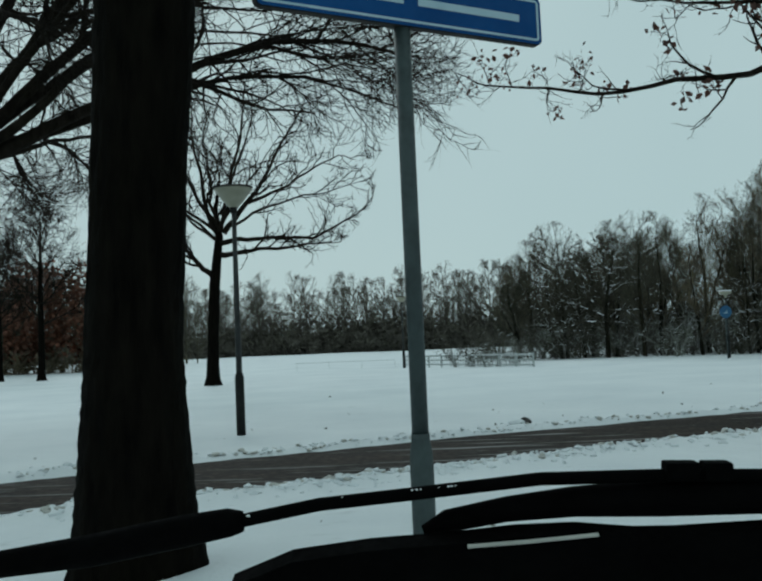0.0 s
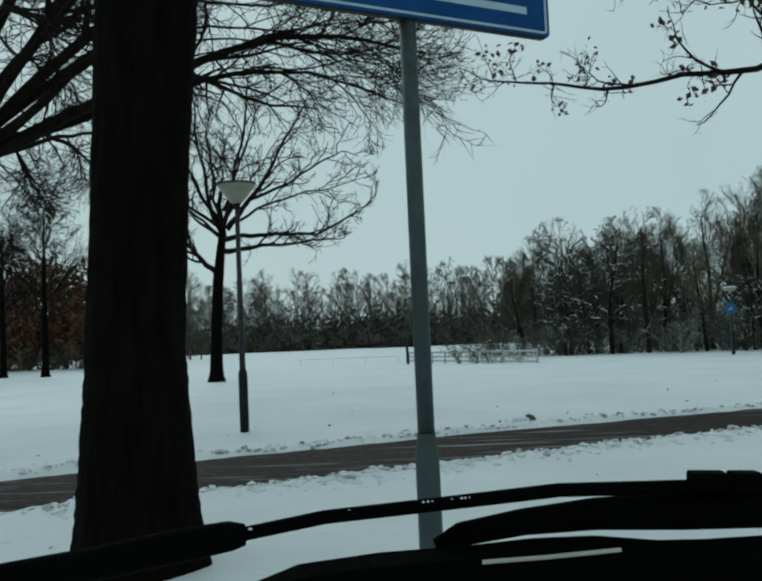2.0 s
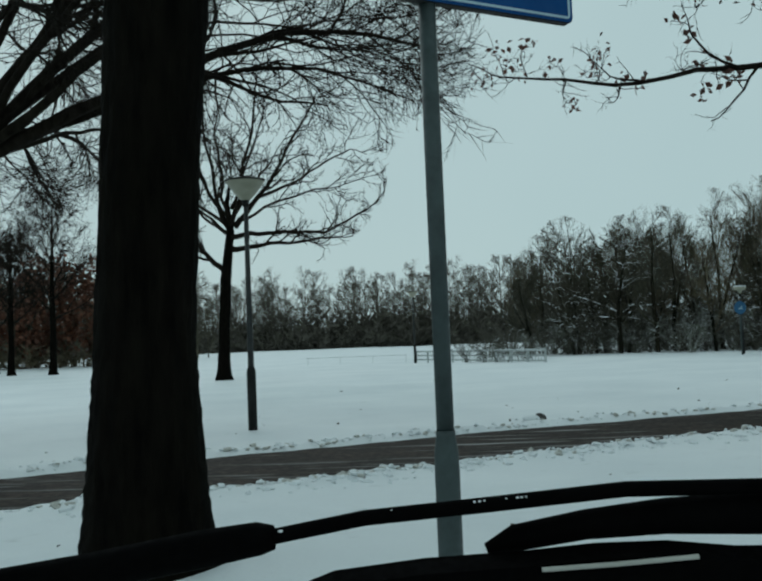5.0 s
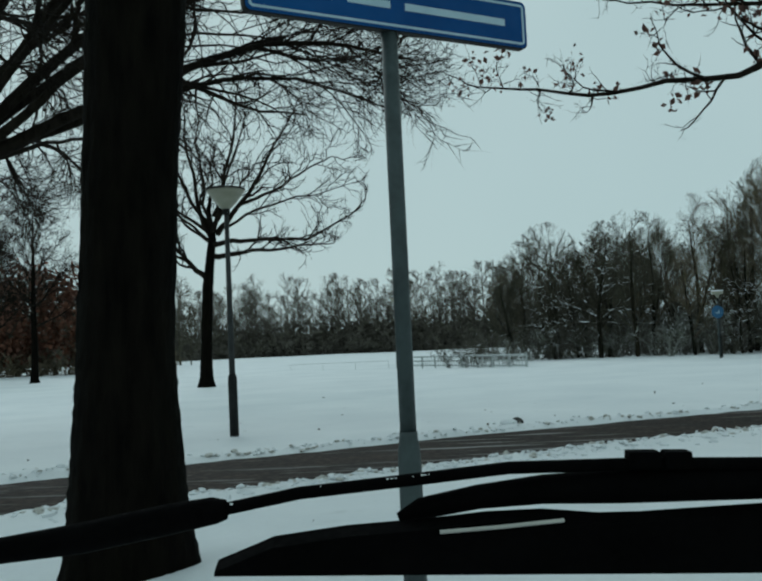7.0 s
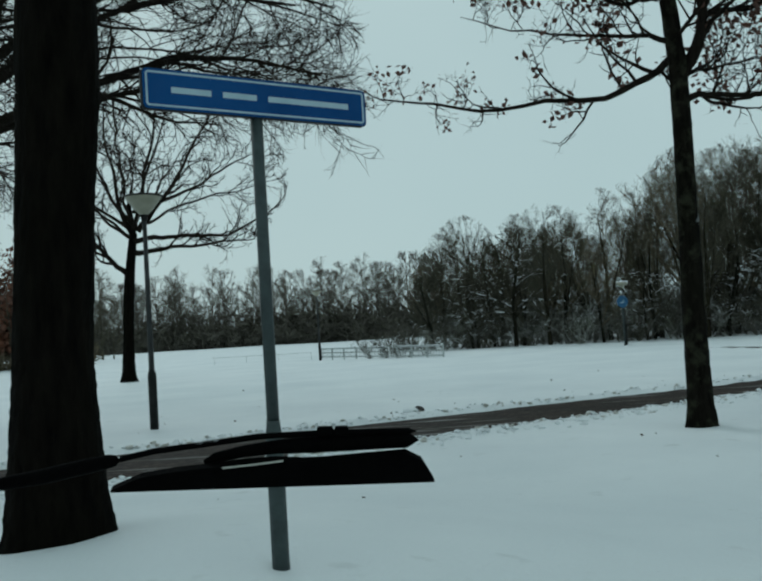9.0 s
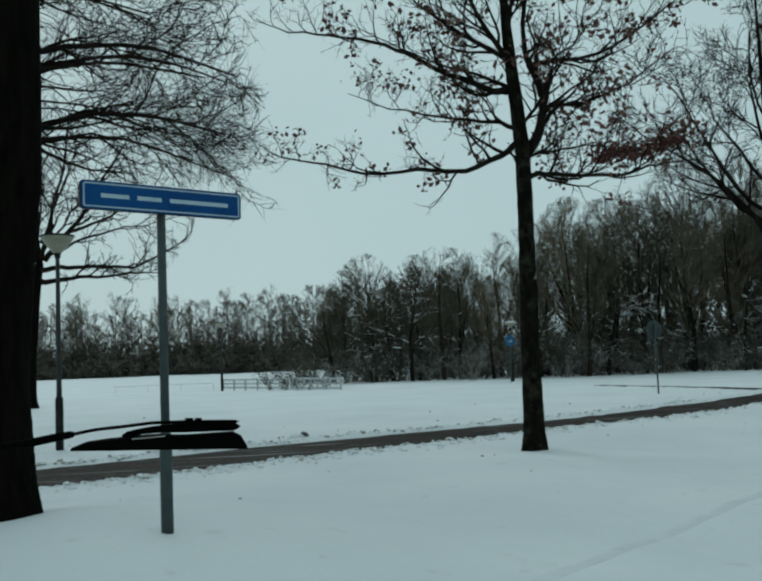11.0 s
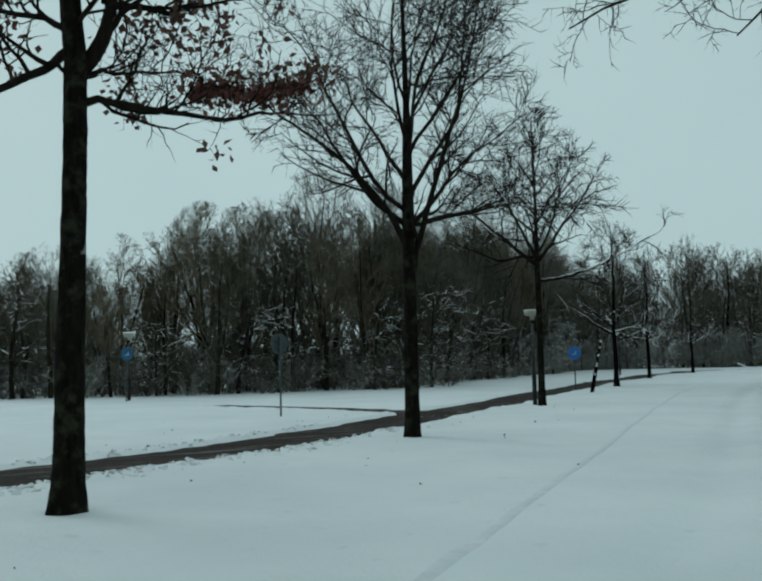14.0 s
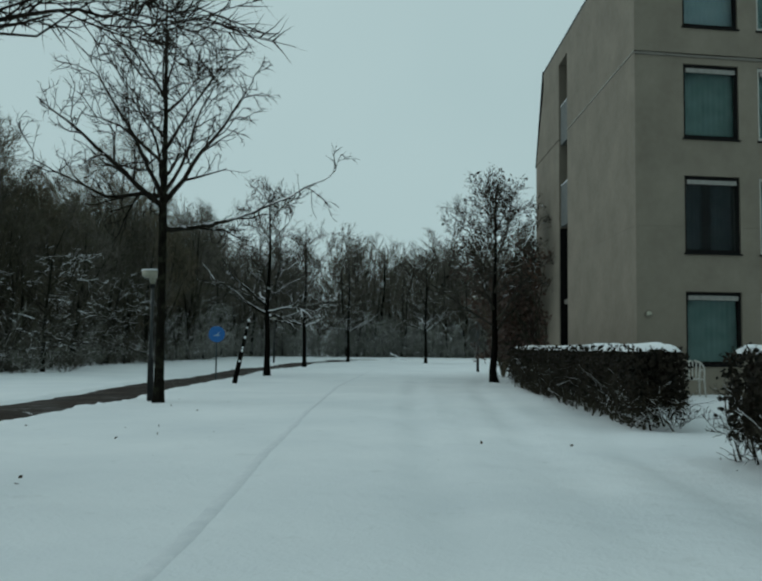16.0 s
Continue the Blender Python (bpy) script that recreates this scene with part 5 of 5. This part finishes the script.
# ---- hedges ----
def hedge(a, b, width, height, seed, label):
    """A clipped hedge: stems below, a dense leafy body and a cap of snow."""
    rng = np.random.default_rng(seed)
    a, b = np.array(a, float), np.array(b, float)
    long = float(np.hypot(*(b - a)))
    ang = math.degrees(math.atan2(*(b - a)[::-1]))
    mid = (a + b) / 2
    z = on_ground(*mid)
    t = thing("hedge", pose(mid[0], mid[1], z, 0, 0, ang), label, "hedge", "hedges by the building")
    body = bmesh.new()
    bmesh.ops.create_cube(body, size=1, matrix=Matrix.Translation((0, 0, height * 0.60)) @ Matrix.Diagonal((long - 0.3, width - 0.25, height * 0.62, 1)))
    bmesh.ops.subdivide_edges(body, edges=body.edges[:], cuts=7, use_grid_fill=True)
    for v in body.verts:
        v.co += 0.09 * Vector(noise.noise_vector(v.co * 2.1 + Vector((seed, 0, 0))))
    part("core", body, HEDGE_LEAF, t)
    stems, leaves = Tubes(), Tubes()
    for _ in range(int(long * 20)):
        s = (rng.uniform(-long / 2, long / 2), rng.uniform(-width / 2, width / 2) * 0.75, -0.05)
        out = rng.normal(size=2) * 0.35
        p, r = run_branch(rng, s, (out[0], out[1], 1), height * rng.uniform(0.6, 1.0), 0.018, 0.006, 5, 0.14, 0.0)
        stems.add(p, r, 3)
        offshoots(rng, stems, p, r, [(6, 0.1, 0.36, 55, 0.2, 0.0, 3, 3, 0.006), (2, 0.2, 0.18, 55, 0.2, 0, 1, 3, 0.004)])
    for _ in range(int(long * (height + width) * 650)):
        face = rng.random()
        x = rng.uniform(-long / 2, long / 2)
        low = height * (0.16 + 0.24 * rng.random())
        if face < 0.30:
            p = (x, rng.uniform(-width / 2, width / 2), height + rng.normal() * 0.03)
        elif face < 0.62:
            p = (x, -width / 2 + rng.normal() * 0.06, rng.uniform(low, height))
        elif face < 0.84:
            p = (x, width / 2 + rng.normal() * 0.06, rng.uniform(low, height))
        else:
            p = (rng.choice((-1, 1)) * long / 2 + rng.normal() * 0.06, rng.uniform(-width / 2, width / 2), rng.uniform(low, height))
        leaves.leaf(np.array(p), rng.uniform(0.05, 0.10), rng)
    frost = Tubes()
    for _ in range(int(long * 7) + 90):
        end = rng.random() < 90 / (long * 7 + 90)
        sx = rng.choice((-1, 1))
        if end:
            s, out = (sx * (long / 2 - 0.12), rng.uniform(-width / 2, width / 2), rng.uniform(0.0, 0.3)), (sx * rng.uniform(0.3, 1.0), rng.normal() * 0.5, rng.uniform(0.2, 1.0))
        else:
            s, out = (rng.uniform(-long / 2, long / 2), sx * (width / 2 - 0.12), rng.uniform(0.05, 0.5)), (rng.normal() * 0.5, sx * rng.uniform(0.2, 0.7), rng.uniform(0.3, 1.0))
        p, r = run_branch(rng, s, out, rng.uniform(0.3, 0.65), 0.008, 0.004, 5, 0.24, 0.05)
        frost.add(p, r, 4)
        offshoots(rng, frost, p, r, [(6, 0.1, 0.22, 50, 0.25, 0.0, 3, 3, 0.005)])
    part("frosted_twig_fringe", frost.mesh("frosted_twig_fringe", FROSTED), None, t, "low outer twigs with snow on them")["kind"] = "stuff"
    part("brushwood", stems.mesh("brushwood", LADEN_WOODS), None, t)["kind"] = "stuff"
    part("foliage", leaves.mesh("foliage", HEDGE_LEAF, False), None, t)["kind"] = "stuff"
    cap = bmesh.new()
    bmesh.ops.create_grid(cap, x_segments=int(long * 9), y_segments=12, size=0.5, matrix=Matrix.Diagonal((long - 0.05, width - 0.06, 1, 1)))
    for v in cap.verts:
        edge = min((long / 2 - abs(v.co.x)), (width / 2 - abs(v.co.y)))
        v.co.z = height + 0.032 + 0.080 * min(1.0, max(0.0, edge) / 0.16) * (0.62 + noise.noise(Vector((v.co.x * 2.3, v.co.y * 2.3, seed)))) - (0.05 if edge < 0.06 else 0)
    for f in cap.faces:
        f.smooth = True
    part("snow_cap", cap, SNOW, t, "uneven cap of snow")
    return t


hedge((22.54, 10.87), (35.3, 20.45), 0.82, 1.19, 5, "clipped dark hedge with a snow cap before the building")
hedge((19.84, 8.50), (15.0, 4.85), 0.95, 1.22, 6, "clipped dark hedge with snow at the garden opening")


# ---- the apartment building ----
CORNER = np.array((29.736, 14.200))
ALONG_A = unit(np.array((10.964, 8.689)))
ALONG_B = np.array((0.742, -0.670))
TOP = 11.75


def wall_pieces(bm, m, x0, x1, z0, z1, thick, holes):
    """A stretch of wall with openings, as boxes; its outer face is y = 0 and it goes back to y = thick."""
    xs = sorted({x0, x1, *(min(max(v, x0), x1) for h in holes for v in h[:2])})
    zs = sorted({z0, z1, *(min(max(v, z0), z1) for h in holes for v in h[2:])})
    for a, b in zip(xs, xs[1:]):
        for lo, hi in zip(zs, zs[1:]):
            if not any(h[0] < (a + b) / 2 < h[1] and h[2] < (lo + hi) / 2 < h[3] for h in holes):
                box(bm, (b - a, thick, hi - lo), (0, 0, 0), m @ Matrix.Translation(((a + b) / 2, thick / 2, (lo + hi) / 2)))
    bmesh.ops.remove_doubles(bm, verts=bm.verts, dist=0.0004)


def face_matrix(along_way, flip):
    """Local x along the wall, y into the building, z up."""
    ax = Vector((along_way[0], along_way[1], 0))
    ay = Vector((0, 0, 1)).cross(ax) * (-1 if flip else 1)
    m = Matrix.Identity(4)
    for r in range(3):
        m[r][0], m[r][1], m[r][2] = ax[r], ay[r], (0, 0, 1)[r]
    return m


def building():
    t = thing("apartment_building", pose(CORNER[0], CORNER[1], 0), "four-storey beige concrete apartment block with dark-framed windows", "building")
    mb, ma = face_matrix(ALONG_B, False), face_matrix(ALONG_A, True)
    panels = ((-0.3, 4.240), (4.244, 8.50), (8.54, TOP))
    storeys = [(0.88, 2.66), (3.60, 5.50), (6.43, 8.28), (9.22, 10.98)]
    columns = [(1.27, 2.74), (3.26, 4.73), (6.1, 7.55), (8.1, 9.55)]
    holes_b = [(a, b, lo, hi) for a, b in columns for lo, hi in storeys]
    length_b, length_a = 11.0, 14.0
    slit = (8.0, 9.4)
    holes_a = [(*slit, -0.3, 11.15)]
    for lo, hi in panels:
        bm = bmesh.new()
        wall_pieces(bm, mb, 0.27, length_b, lo, hi, 0.28, holes_b)
        part("wall_panel", bm, CONCRETE, t)
        bm = bmesh.new()
        wall_pieces(bm, ma, 0.0, slit[0], lo, hi, 0.28, [])
        for v in bm.verts:
            local = mb.inverted() @ v.co
            if local.x < 0.6 and local.y < 0.45:
                q = ma.inverted() @ v.co
                if q.y > 0.1:
                    v.co = mb @ Vector((0.27, 0.0 if q.x < 0.1 else local.y, local.z))
        part("wall_panel", bm, CONCRETE, t)
        bm = bmesh.new()
        wall_pieces(bm, ma, slit[0], length_a, lo, hi, 0.28, holes_a)
        if lo > 8:
            for v in bm.verts:
                local = ma.inverted() @ v.co
                if local.x > slit[1] + 0.1 and local.z > 9:
                    v.co = ma @ Vector((length_a - 1.65, local.y, local.z))
        part("wall_panel", bm, CONCRETE, t)
    for z in (4.242, 8.52):
        for a, b in zip([0.05] + [c[1] for c in columns], [c[0] for c in columns] + [length_b - 0.05]):
            part("joint_filler", boxed((b - a - 0.01, 0.2, 0.05), (0, 0, 0), mb @ Matrix.Translation(((a + b) / 2, 0.13, z))), CONCRETE_GREY, t)
        part("joint_filler", boxed((slit[0] - 0.1, 0.2, 0.05), (0, 0, 0), ma @ Matrix.Translation((slit[0] / 2, 0.13, z))), CONCRETE_GREY, t)
    part("ledge", boxed((length_b + 0.02, 0.05, 0.05), (0, 0, 0), mb @ Matrix.Translation((length_b / 2 - 0.01, -0.015, 8.47)), 0.01), CONCRETE_GREY, t, "thin weathered ledge below the top storey")
    part("joint_strip", boxed((slit[0] - 0.03, 0.02, 0.018), (0, 0, 0), ma @ Matrix.Translation((slit[0] / 2, -0.012, 8.52))), FRAME_PALE, t, "pale sealed joint")
    # roof, back walls and floors close the block
    far_b = ALONG_B * length_b
    far_a = ALONG_A * length_a
    ends = [(0.0, 0.0), tuple(far_a), tuple(far_a + far_b), tuple(far_b)]
    top_a = ALONG_A * (length_a - 1.65)
    tops = [(0.0, 0.0), tuple(top_a), tuple(top_a + far_b), tuple(far_b)]
    roof = bmesh.new()
    lower = [roof.verts.new((x, y, TOP + 0.003)) for x, y in tops]
    upper = [roof.verts.new((x, y, TOP + 0.10)) for x, y in tops]
    roof.faces.new(lower[::-1])
    roof.faces.new(upper)
    for k in range(4):
        roof.faces.new((lower[k], lower[(k + 1) % 4], upper[(k + 1) % 4], upper[k]))
    bmesh.ops.recalc_face_normals(roof, faces=roof.faces[:])
    part("roof", roof, DARK_STEEL, t, "flat roof with a dark metal edge")
    back = bmesh.new()
    for pts in (((*ends[1], -0.3), (*ends[2], -0.3), (*ends[2], 8.5), (*ends[1], 8.5)), ((*ends[2], -0.3), (*ends[3], -0.3), (*ends[3], TOP), (*tops[2], TOP), (*ends[2], 8.5))):
        back.faces.new([back.verts.new(p) for p in pts])
    bmesh.ops.solidify(back, geom=back.faces[:], thickness=0.25)
    part("back_wall", back, CONCRETE, t)
    slope = bmesh.new()
    out = Vector((ALONG_A[0], ALONG_A[1], 0)) * 0.02 + Vector((-ALONG_B[0], -ALONG_B[1], 0)) * 0.04
    slope.faces.new([slope.verts.new(Vector(p) + out) for p in ((*ends[1], 8.45), (*ends[2], 8.45), (*tops[2], TOP + 0.1), (*tops[1], TOP + 0.1))])
    bmesh.ops.solidify(slope, geom=slope.faces[:], thickness=0.12)
    part("mansard", slope, DARK_STEEL, t, "dark sloping metal cladding of the gable end")
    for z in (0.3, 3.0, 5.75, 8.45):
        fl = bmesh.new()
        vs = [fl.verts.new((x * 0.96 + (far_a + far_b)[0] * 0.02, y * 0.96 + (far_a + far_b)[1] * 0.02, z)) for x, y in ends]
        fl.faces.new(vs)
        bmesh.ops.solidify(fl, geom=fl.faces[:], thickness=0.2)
        part("storey_floor", fl, ROOM_SHADE, t)
    # unseen backing, added only to keep uncurtained windows dark
    part("dark_backing", boxed((length_b - 1.6, 0.1, TOP), (0, 0, 0), mb @ Matrix.Translation((length_b / 2, 1.5, TOP / 2 - 0.1))), ROOM_SHADE, t)
    # windows of the garden face
    for i, (a, b) in enumerate(columns):
        for j, (lo, hi) in enumerate(storeys):
            w = new("window")
            w.parent = t
            w.matrix_local = mb @ Matrix.Translation(((a + b) / 2, 0, (lo + hi) / 2))
            wide, tall = b - a, hi - lo
            fr = bmesh.new()
            for sx, sz, cx, cz in ((wide, 0.07, 0, tall / 2 - 0.035), (wide, 0.09, 0, -tall / 2 + 0.045), (0.07, tall - 0.16, -wide / 2 + 0.035, 0.01), (0.07, tall - 0.16, wide / 2 - 0.035, 0.01)):
                box(fr, (sx - 0.004, 0.10, sz), (cx, 0.10, cz), None, 0.006)
            part("frame", fr, FRAME_DARK if i != 1 else FRAME_PALE, w)
            part("pane", boxed((wide - 0.14, 0.008, tall - 0.16), (0, 0.10, 0.01)), GLASS, w)
            part("roller_box", boxed((wide - 0.16, 0.05, 0.11), (0, 0.045, tall / 2 - 0.15), None, 0.01), ROLLER, w, "greyish roller-blind box")
            part("sill", boxed((wide + 0.06, 0.16, 0.04), (0, 0.03, -tall / 2 - 0.018), None, 0.008), FRAME_DARK, w)
            dark = (i, j) in ((0, 1), (2, 2), (3, 0))
            if dark:
                for a0, a1 in ((-0.46, -0.12), (0.06, 0.42)):
                    cur = bmesh.new()
                    rows = [[cur.verts.new((wide * (a0 + (a1 - a0) * k / 14), 0.26 + 0.02 * math.sin(k * 2.1), z)) for k in range(15)] for z in (-tall / 2, tall / 2)]
                    for k in range(14):
                        cur.faces.new((rows[0][k], rows[0][k + 1], rows[1][k + 1], rows[1][k])).smooth = True
                    part("curtain", cur, CURTAIN_DARK, w, "half-open dark blue-grey curtain")
            else:
                cur = bmesh.new()
                n = 34
                low = -tall / 2
                high = 0.05 if (i, j) == (0, 3) else tall / 2
                rows = [[cur.verts.new((-wide / 2 + wide * k / n, 0.24 + 0.018 * math.sin(k * 1.9 + i), z)) for k in range(n + 1)] for z in (low, high)]
                for k in range(n):
                    cur.faces.new((rows[0][k], rows[0][k + 1], rows[1][k + 1], rows[1][k])).smooth = True
                half = (i, j) == (0, 3)
                part("curtain", cur, CURTAIN_PALE if half else CURTAIN, w, "pale curtain covering the lower half" if half else "drawn grey-green curtain")
    # loggia slit of the street face
    s0, s1 = slit
    # the recess walls get their shade from the near-black colour
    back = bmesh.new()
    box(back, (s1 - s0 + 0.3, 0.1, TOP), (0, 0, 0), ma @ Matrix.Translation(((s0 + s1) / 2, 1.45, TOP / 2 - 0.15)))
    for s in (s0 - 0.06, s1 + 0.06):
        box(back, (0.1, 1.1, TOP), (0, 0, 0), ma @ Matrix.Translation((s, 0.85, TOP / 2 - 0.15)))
    part("loggia_recess", back, ROOM_SHADE, t, "recessed balcony walls in a near-black colour standing in for shade")
    for lo, hi, deep in ((8.30, 9.66, 0.10), (5.45, 6.88, 0.10), (2.78, 4.10, 0.62)):
        panel = part("balcony_panel", boxed((s1 - s0 - 0.20, 0.08, hi - lo), (0, 0, 0), ma @ Matrix.Translation(((s0 + s1) / 2 + 0.09, deep, (lo + hi) / 2)), 0.01), BALCONY, t, "blue-grey balcony front panel")
        part("snow_line", boxed((s1 - s0 - 0.22, 0.09, 0.035), (0, 0, 0), ma @ Matrix.Translation(((s0 + s1) / 2 + 0.09, deep, hi + 0.018)), 0.012), SNOW, panel, "line of snow on the panel's top")
        part("balcony_floor", boxed((s1 - s0 - 0.02, 1.2, 0.16), (0, 0, 0), ma @ Matrix.Translation(((s0 + s1) / 2, 0.76, lo + 0.08))), CONCRETE_GREY, t)
        window = new("window")
        window.parent = t
        window.matrix_local = ma @ Matrix.Translation(((s0 + s1) / 2, 1.38, hi + 0.45))
        part("frame", boxed((s1 - s0 - 0.3, 0.05, 1.3), (0, 0, 0), None, 0.01), FRAME_DARK, window, "dark balcony window frame")
        part("pane", boxed((s1 - s0 - 0.5, 0.01, 1.1), (0, -0.032, 0)), GLASS, window)
    # added strip in the frame colour that paints the lower reveal's shade
    part("reveal_shade", boxed((0.03, 0.24, 5.6), (0, 0, 0), ma @ Matrix.Translation((s1 - 0.018, 0.15, 2.6)), 0.004), FRAME_DARK, t, "dark strip standing in for shade in the lower loggia opening")
    lamp = part("wall_lamp", lathe([(0.05, -0.05), (0.07, -0.02), (0.07, 0.03), (0.03, 0.06)], 16), OPAL, t, "small white wall lamp")
    lamp.matrix_local = mb @ Matrix.Translation((0.28, -0.06, 2.1))


building()


def garden_chair():
    x, y = 29.58, 12.89
    t = thing("garden_chair", pose(x, y, on_ground(x, y), 0, 0, 125), "white plastic garden chair with armrests standing in the snow", "chair")
    seat = boxed((0.50, 0.46, 0.035), (0, 0, 0.41), None, 0.014)
    for v in seat.verts:
        v.co.z -= 0.03 * (1 - (v.co.x / 0.25) ** 2)
    part("seat", seat, PLASTIC, t)
    arch = [(0.27 * math.cos(a), 0.20 + 0.05 * math.sin(a), 0.56 + 0.27 * math.sin(a) ** 0.8) for a in np.linspace(0.0, math.pi, 15)]
    top = Tubes()
    top.add(arch, [0.022] * 15, 8)
    part("back_rail", top.mesh("back_rail", PLASTIC), None, t)
    for k in range(5):
        u = -0.16 + 0.08 * k
        high = 0.56 + 0.27 * max(0.0, 1 - (u / 0.27) ** 2) ** 0.4
        part("back_slat", boxed((0.035, 0.016, high - 0.42), (u, 0.225, (high + 0.42) / 2), Matrix.Rotation(-0.08, 4, "X"), 0.006), PLASTIC, t)
    for sx in (-1, 1):
        arm = Tubes()
        arm.add([(0.27 * sx, 0.21, 0.57), (0.285 * sx, 0.08, 0.615), (0.285 * sx, -0.10, 0.615), (0.275 * sx, -0.20, 0.585), (0.27 * sx, -0.215, 0.53)], [0.020, 0.024, 0.026, 0.024, 0.018], 8)
        part("armrest", arm.mesh("armrest", PLASTIC), None, t)
        for sy in (-1, 1):
            leg = Tubes()
            top_z = 0.55 if sy < 0 else 0.58
            leg.add([(0.27 * sx, 0.21 * sy, top_z), (0.262 * sx, 0.20 * sy, 0.40), (0.285 * sx, 0.235 * sy, -0.02)], [0.018, 0.022, 0.020], 8)
            part("leg", leg.mesh("leg", PLASTIC), None, t)


garden_chair()

# stems of beech between the small tree and the building, with withered leaves
for k, (x, y) in enumerate(((40.3, 23.6), (42.0, 25.2), (44.0, 26.4), (39.4, 21.9), (41.2, 24.2), (39.9, 22.6), (46.0, 27.6))):
    rng2 = np.random.default_rng(500 + k)
    wood, leaves = Tubes(), Tubes()
    for _ in range(8):
        a = rng2.uniform(0, 6.28)
        p, r = run_branch(rng2, (0, 0, 0), (0.3 * math.cos(a), 0.3 * math.sin(a), 1), rng2.uniform(3.0, 5.8), 0.04, 0.012, 5, 0.1, 0.02)
        wood.add(p, r, 4)
        offshoots(rng2, wood, p, r, [(9, 0.12, 1.1, 50, 0.15, 0.03, 3, 3, 0.010)], 0, (leaves, 1.0, 0.17, 14))
    t = thing("beech_shrub", pose(x, y, on_ground(x, y) - 0.05), "upright beech shrub with dull brown withered leaves beside the building", "shrub", "beeches by the building")
    part("brushwood", wood.mesh("brushwood", WOODS), None, t)["kind"] = "stuff"
    part("foliage", leaves.mesh("foliage", LEAF_DULL, False), None, t)["kind"] = "stuff"


# ---- the parked car's wipers, at the foot of its windscreen ----
AT_REST = look((0.544, -0.485, 1.352), (0.427, 1.508, 1.463), -2.5)
REACH = 0.95
FINE = REACH / 0.65


def glass_point(px, py, back=0.0):
    """A place on the windscreen's foot: across and down in units of the reach."""
    return np.array((px * (REACH + back), py * (REACH + back), -(REACH + back)))


def wipers():
    t = thing("car_wipers", AT_REST, "black car windscreen wipers and cowl with bits of snow", "car wipers")
    tb = Tubes()
    line = [(-0.160, -0.2735), (-0.151, -0.2715), (-0.06, -0.2525), (0.06, -0.2390), (0.20, -0.2225), (0.35, -0.2185), (0.58, -0.2185), (0.60, -0.2195)]
    tb.add([glass_point(*p) for p in line], [0.0052 * FINE] * (len(line) - 1) + [0.0008], 8)
    arm = part("wiper_arm", tb.mesh("wiper_arm", BLACK), None, t)
    tb = Tubes()
    tb.add([glass_point(*p) for p in ((-0.46, -0.3265), (-0.33, -0.307), (-0.22, -0.284), (-0.165, -0.2735), (-0.150, -0.272))], [r * FINE for r in (0.010, 0.0125, 0.0125, 0.011, 0.008)], 10)
    part("wiper_blade", tb.mesh("wiper_blade", BLACK), None, t)
    for px, r in ((0.366, 0.0085), (0.408, 0.0078)):
        k = boxed(((0.026 if px < 0.4 else 0.022) * FINE, 0.014 * FINE, 0.016 * FINE), tuple(glass_point(px, -0.2125)), None, 0.004)
        part("wiper_hub", k, BLACK, t)
    tb = Tubes()
    tb.add([glass_point(*p, 0.01) for p in ((0.062, -0.283), (0.09, -0.272), (0.16, -0.258), (0.24, -0.249), (0.34, -0.245), (0.57, -0.239), (0.60, -0.242))], [r * FINE for r in (0.004, 0.009, 0.010, 0.012, 0.0145, 0.0145, 0.001)], 10)
    part("wiper_arm", tb.mesh("wiper_arm", BLACK), None, t)
    cowl = bmesh.new()
    upper = [(-0.16, -0.334), (-0.09, -0.305), (0.0, -0.292), (0.10, -0.284), (0.17, -0.276), (0.24, -0.273), (0.31, -0.278), (0.36, -0.277), (0.57, -0.264), (0.61, -0.285), (0.64, -0.335)]
    rings = []
    for px, py in upper:
        p, q = glass_point(px, py), glass_point(px, -0.345)
        rings.append([cowl.verts.new(p), cowl.verts.new(p + np.array((0, -0.006, 0.03))), cowl.verts.new(q + np.array((0, 0, 0.03))), cowl.verts.new(q)])
    for a, b in zip(rings, rings[1:]):
        for k in range(4):
            cowl.faces.new((a[k], b[k], b[(k + 1) % 4], a[(k + 1) % 4]))
    cowl.faces.new(rings[0])
    cowl.faces.new(rings[-1][::-1])
    bmesh.ops.recalc_face_normals(cowl, faces=cowl.faces[:])
    part("cowl", cowl, BLACK, t)
    tb = Tubes()
    tb.add([glass_point(*p, -0.032) for p in ((0.115, -0.303), (0.19, -0.297), (0.27, -0.289))], [0.0024] * 3, 6)
    part("cowl_edge", tb.mesh("cowl_edge", FRAME_PALE), None, t, "pale ribbed edge strip on the cowl")
    rng = np.random.default_rng(9)
    for k in range(34):
        f = rng.random()
        px, py = (-0.36 + 0.22 * f, -0.300 + 0.034 * f) if k < 24 else (-0.1 + 0.25 * f, -0.252 + 0.026 * f)
        bm = bmesh.new()
        s = rng.uniform(0.0005, 0.0015)
        bmesh.ops.create_icosphere(bm, subdivisions=1, radius=1, matrix=Matrix.Translation(tuple(glass_point(px, py) + np.array((0, 0.002, 0.006)))) @ Matrix.Diagonal((s * 1.5, s, s, 1)))
        part("snow_bit", bm, SNOW, t)


wipers()
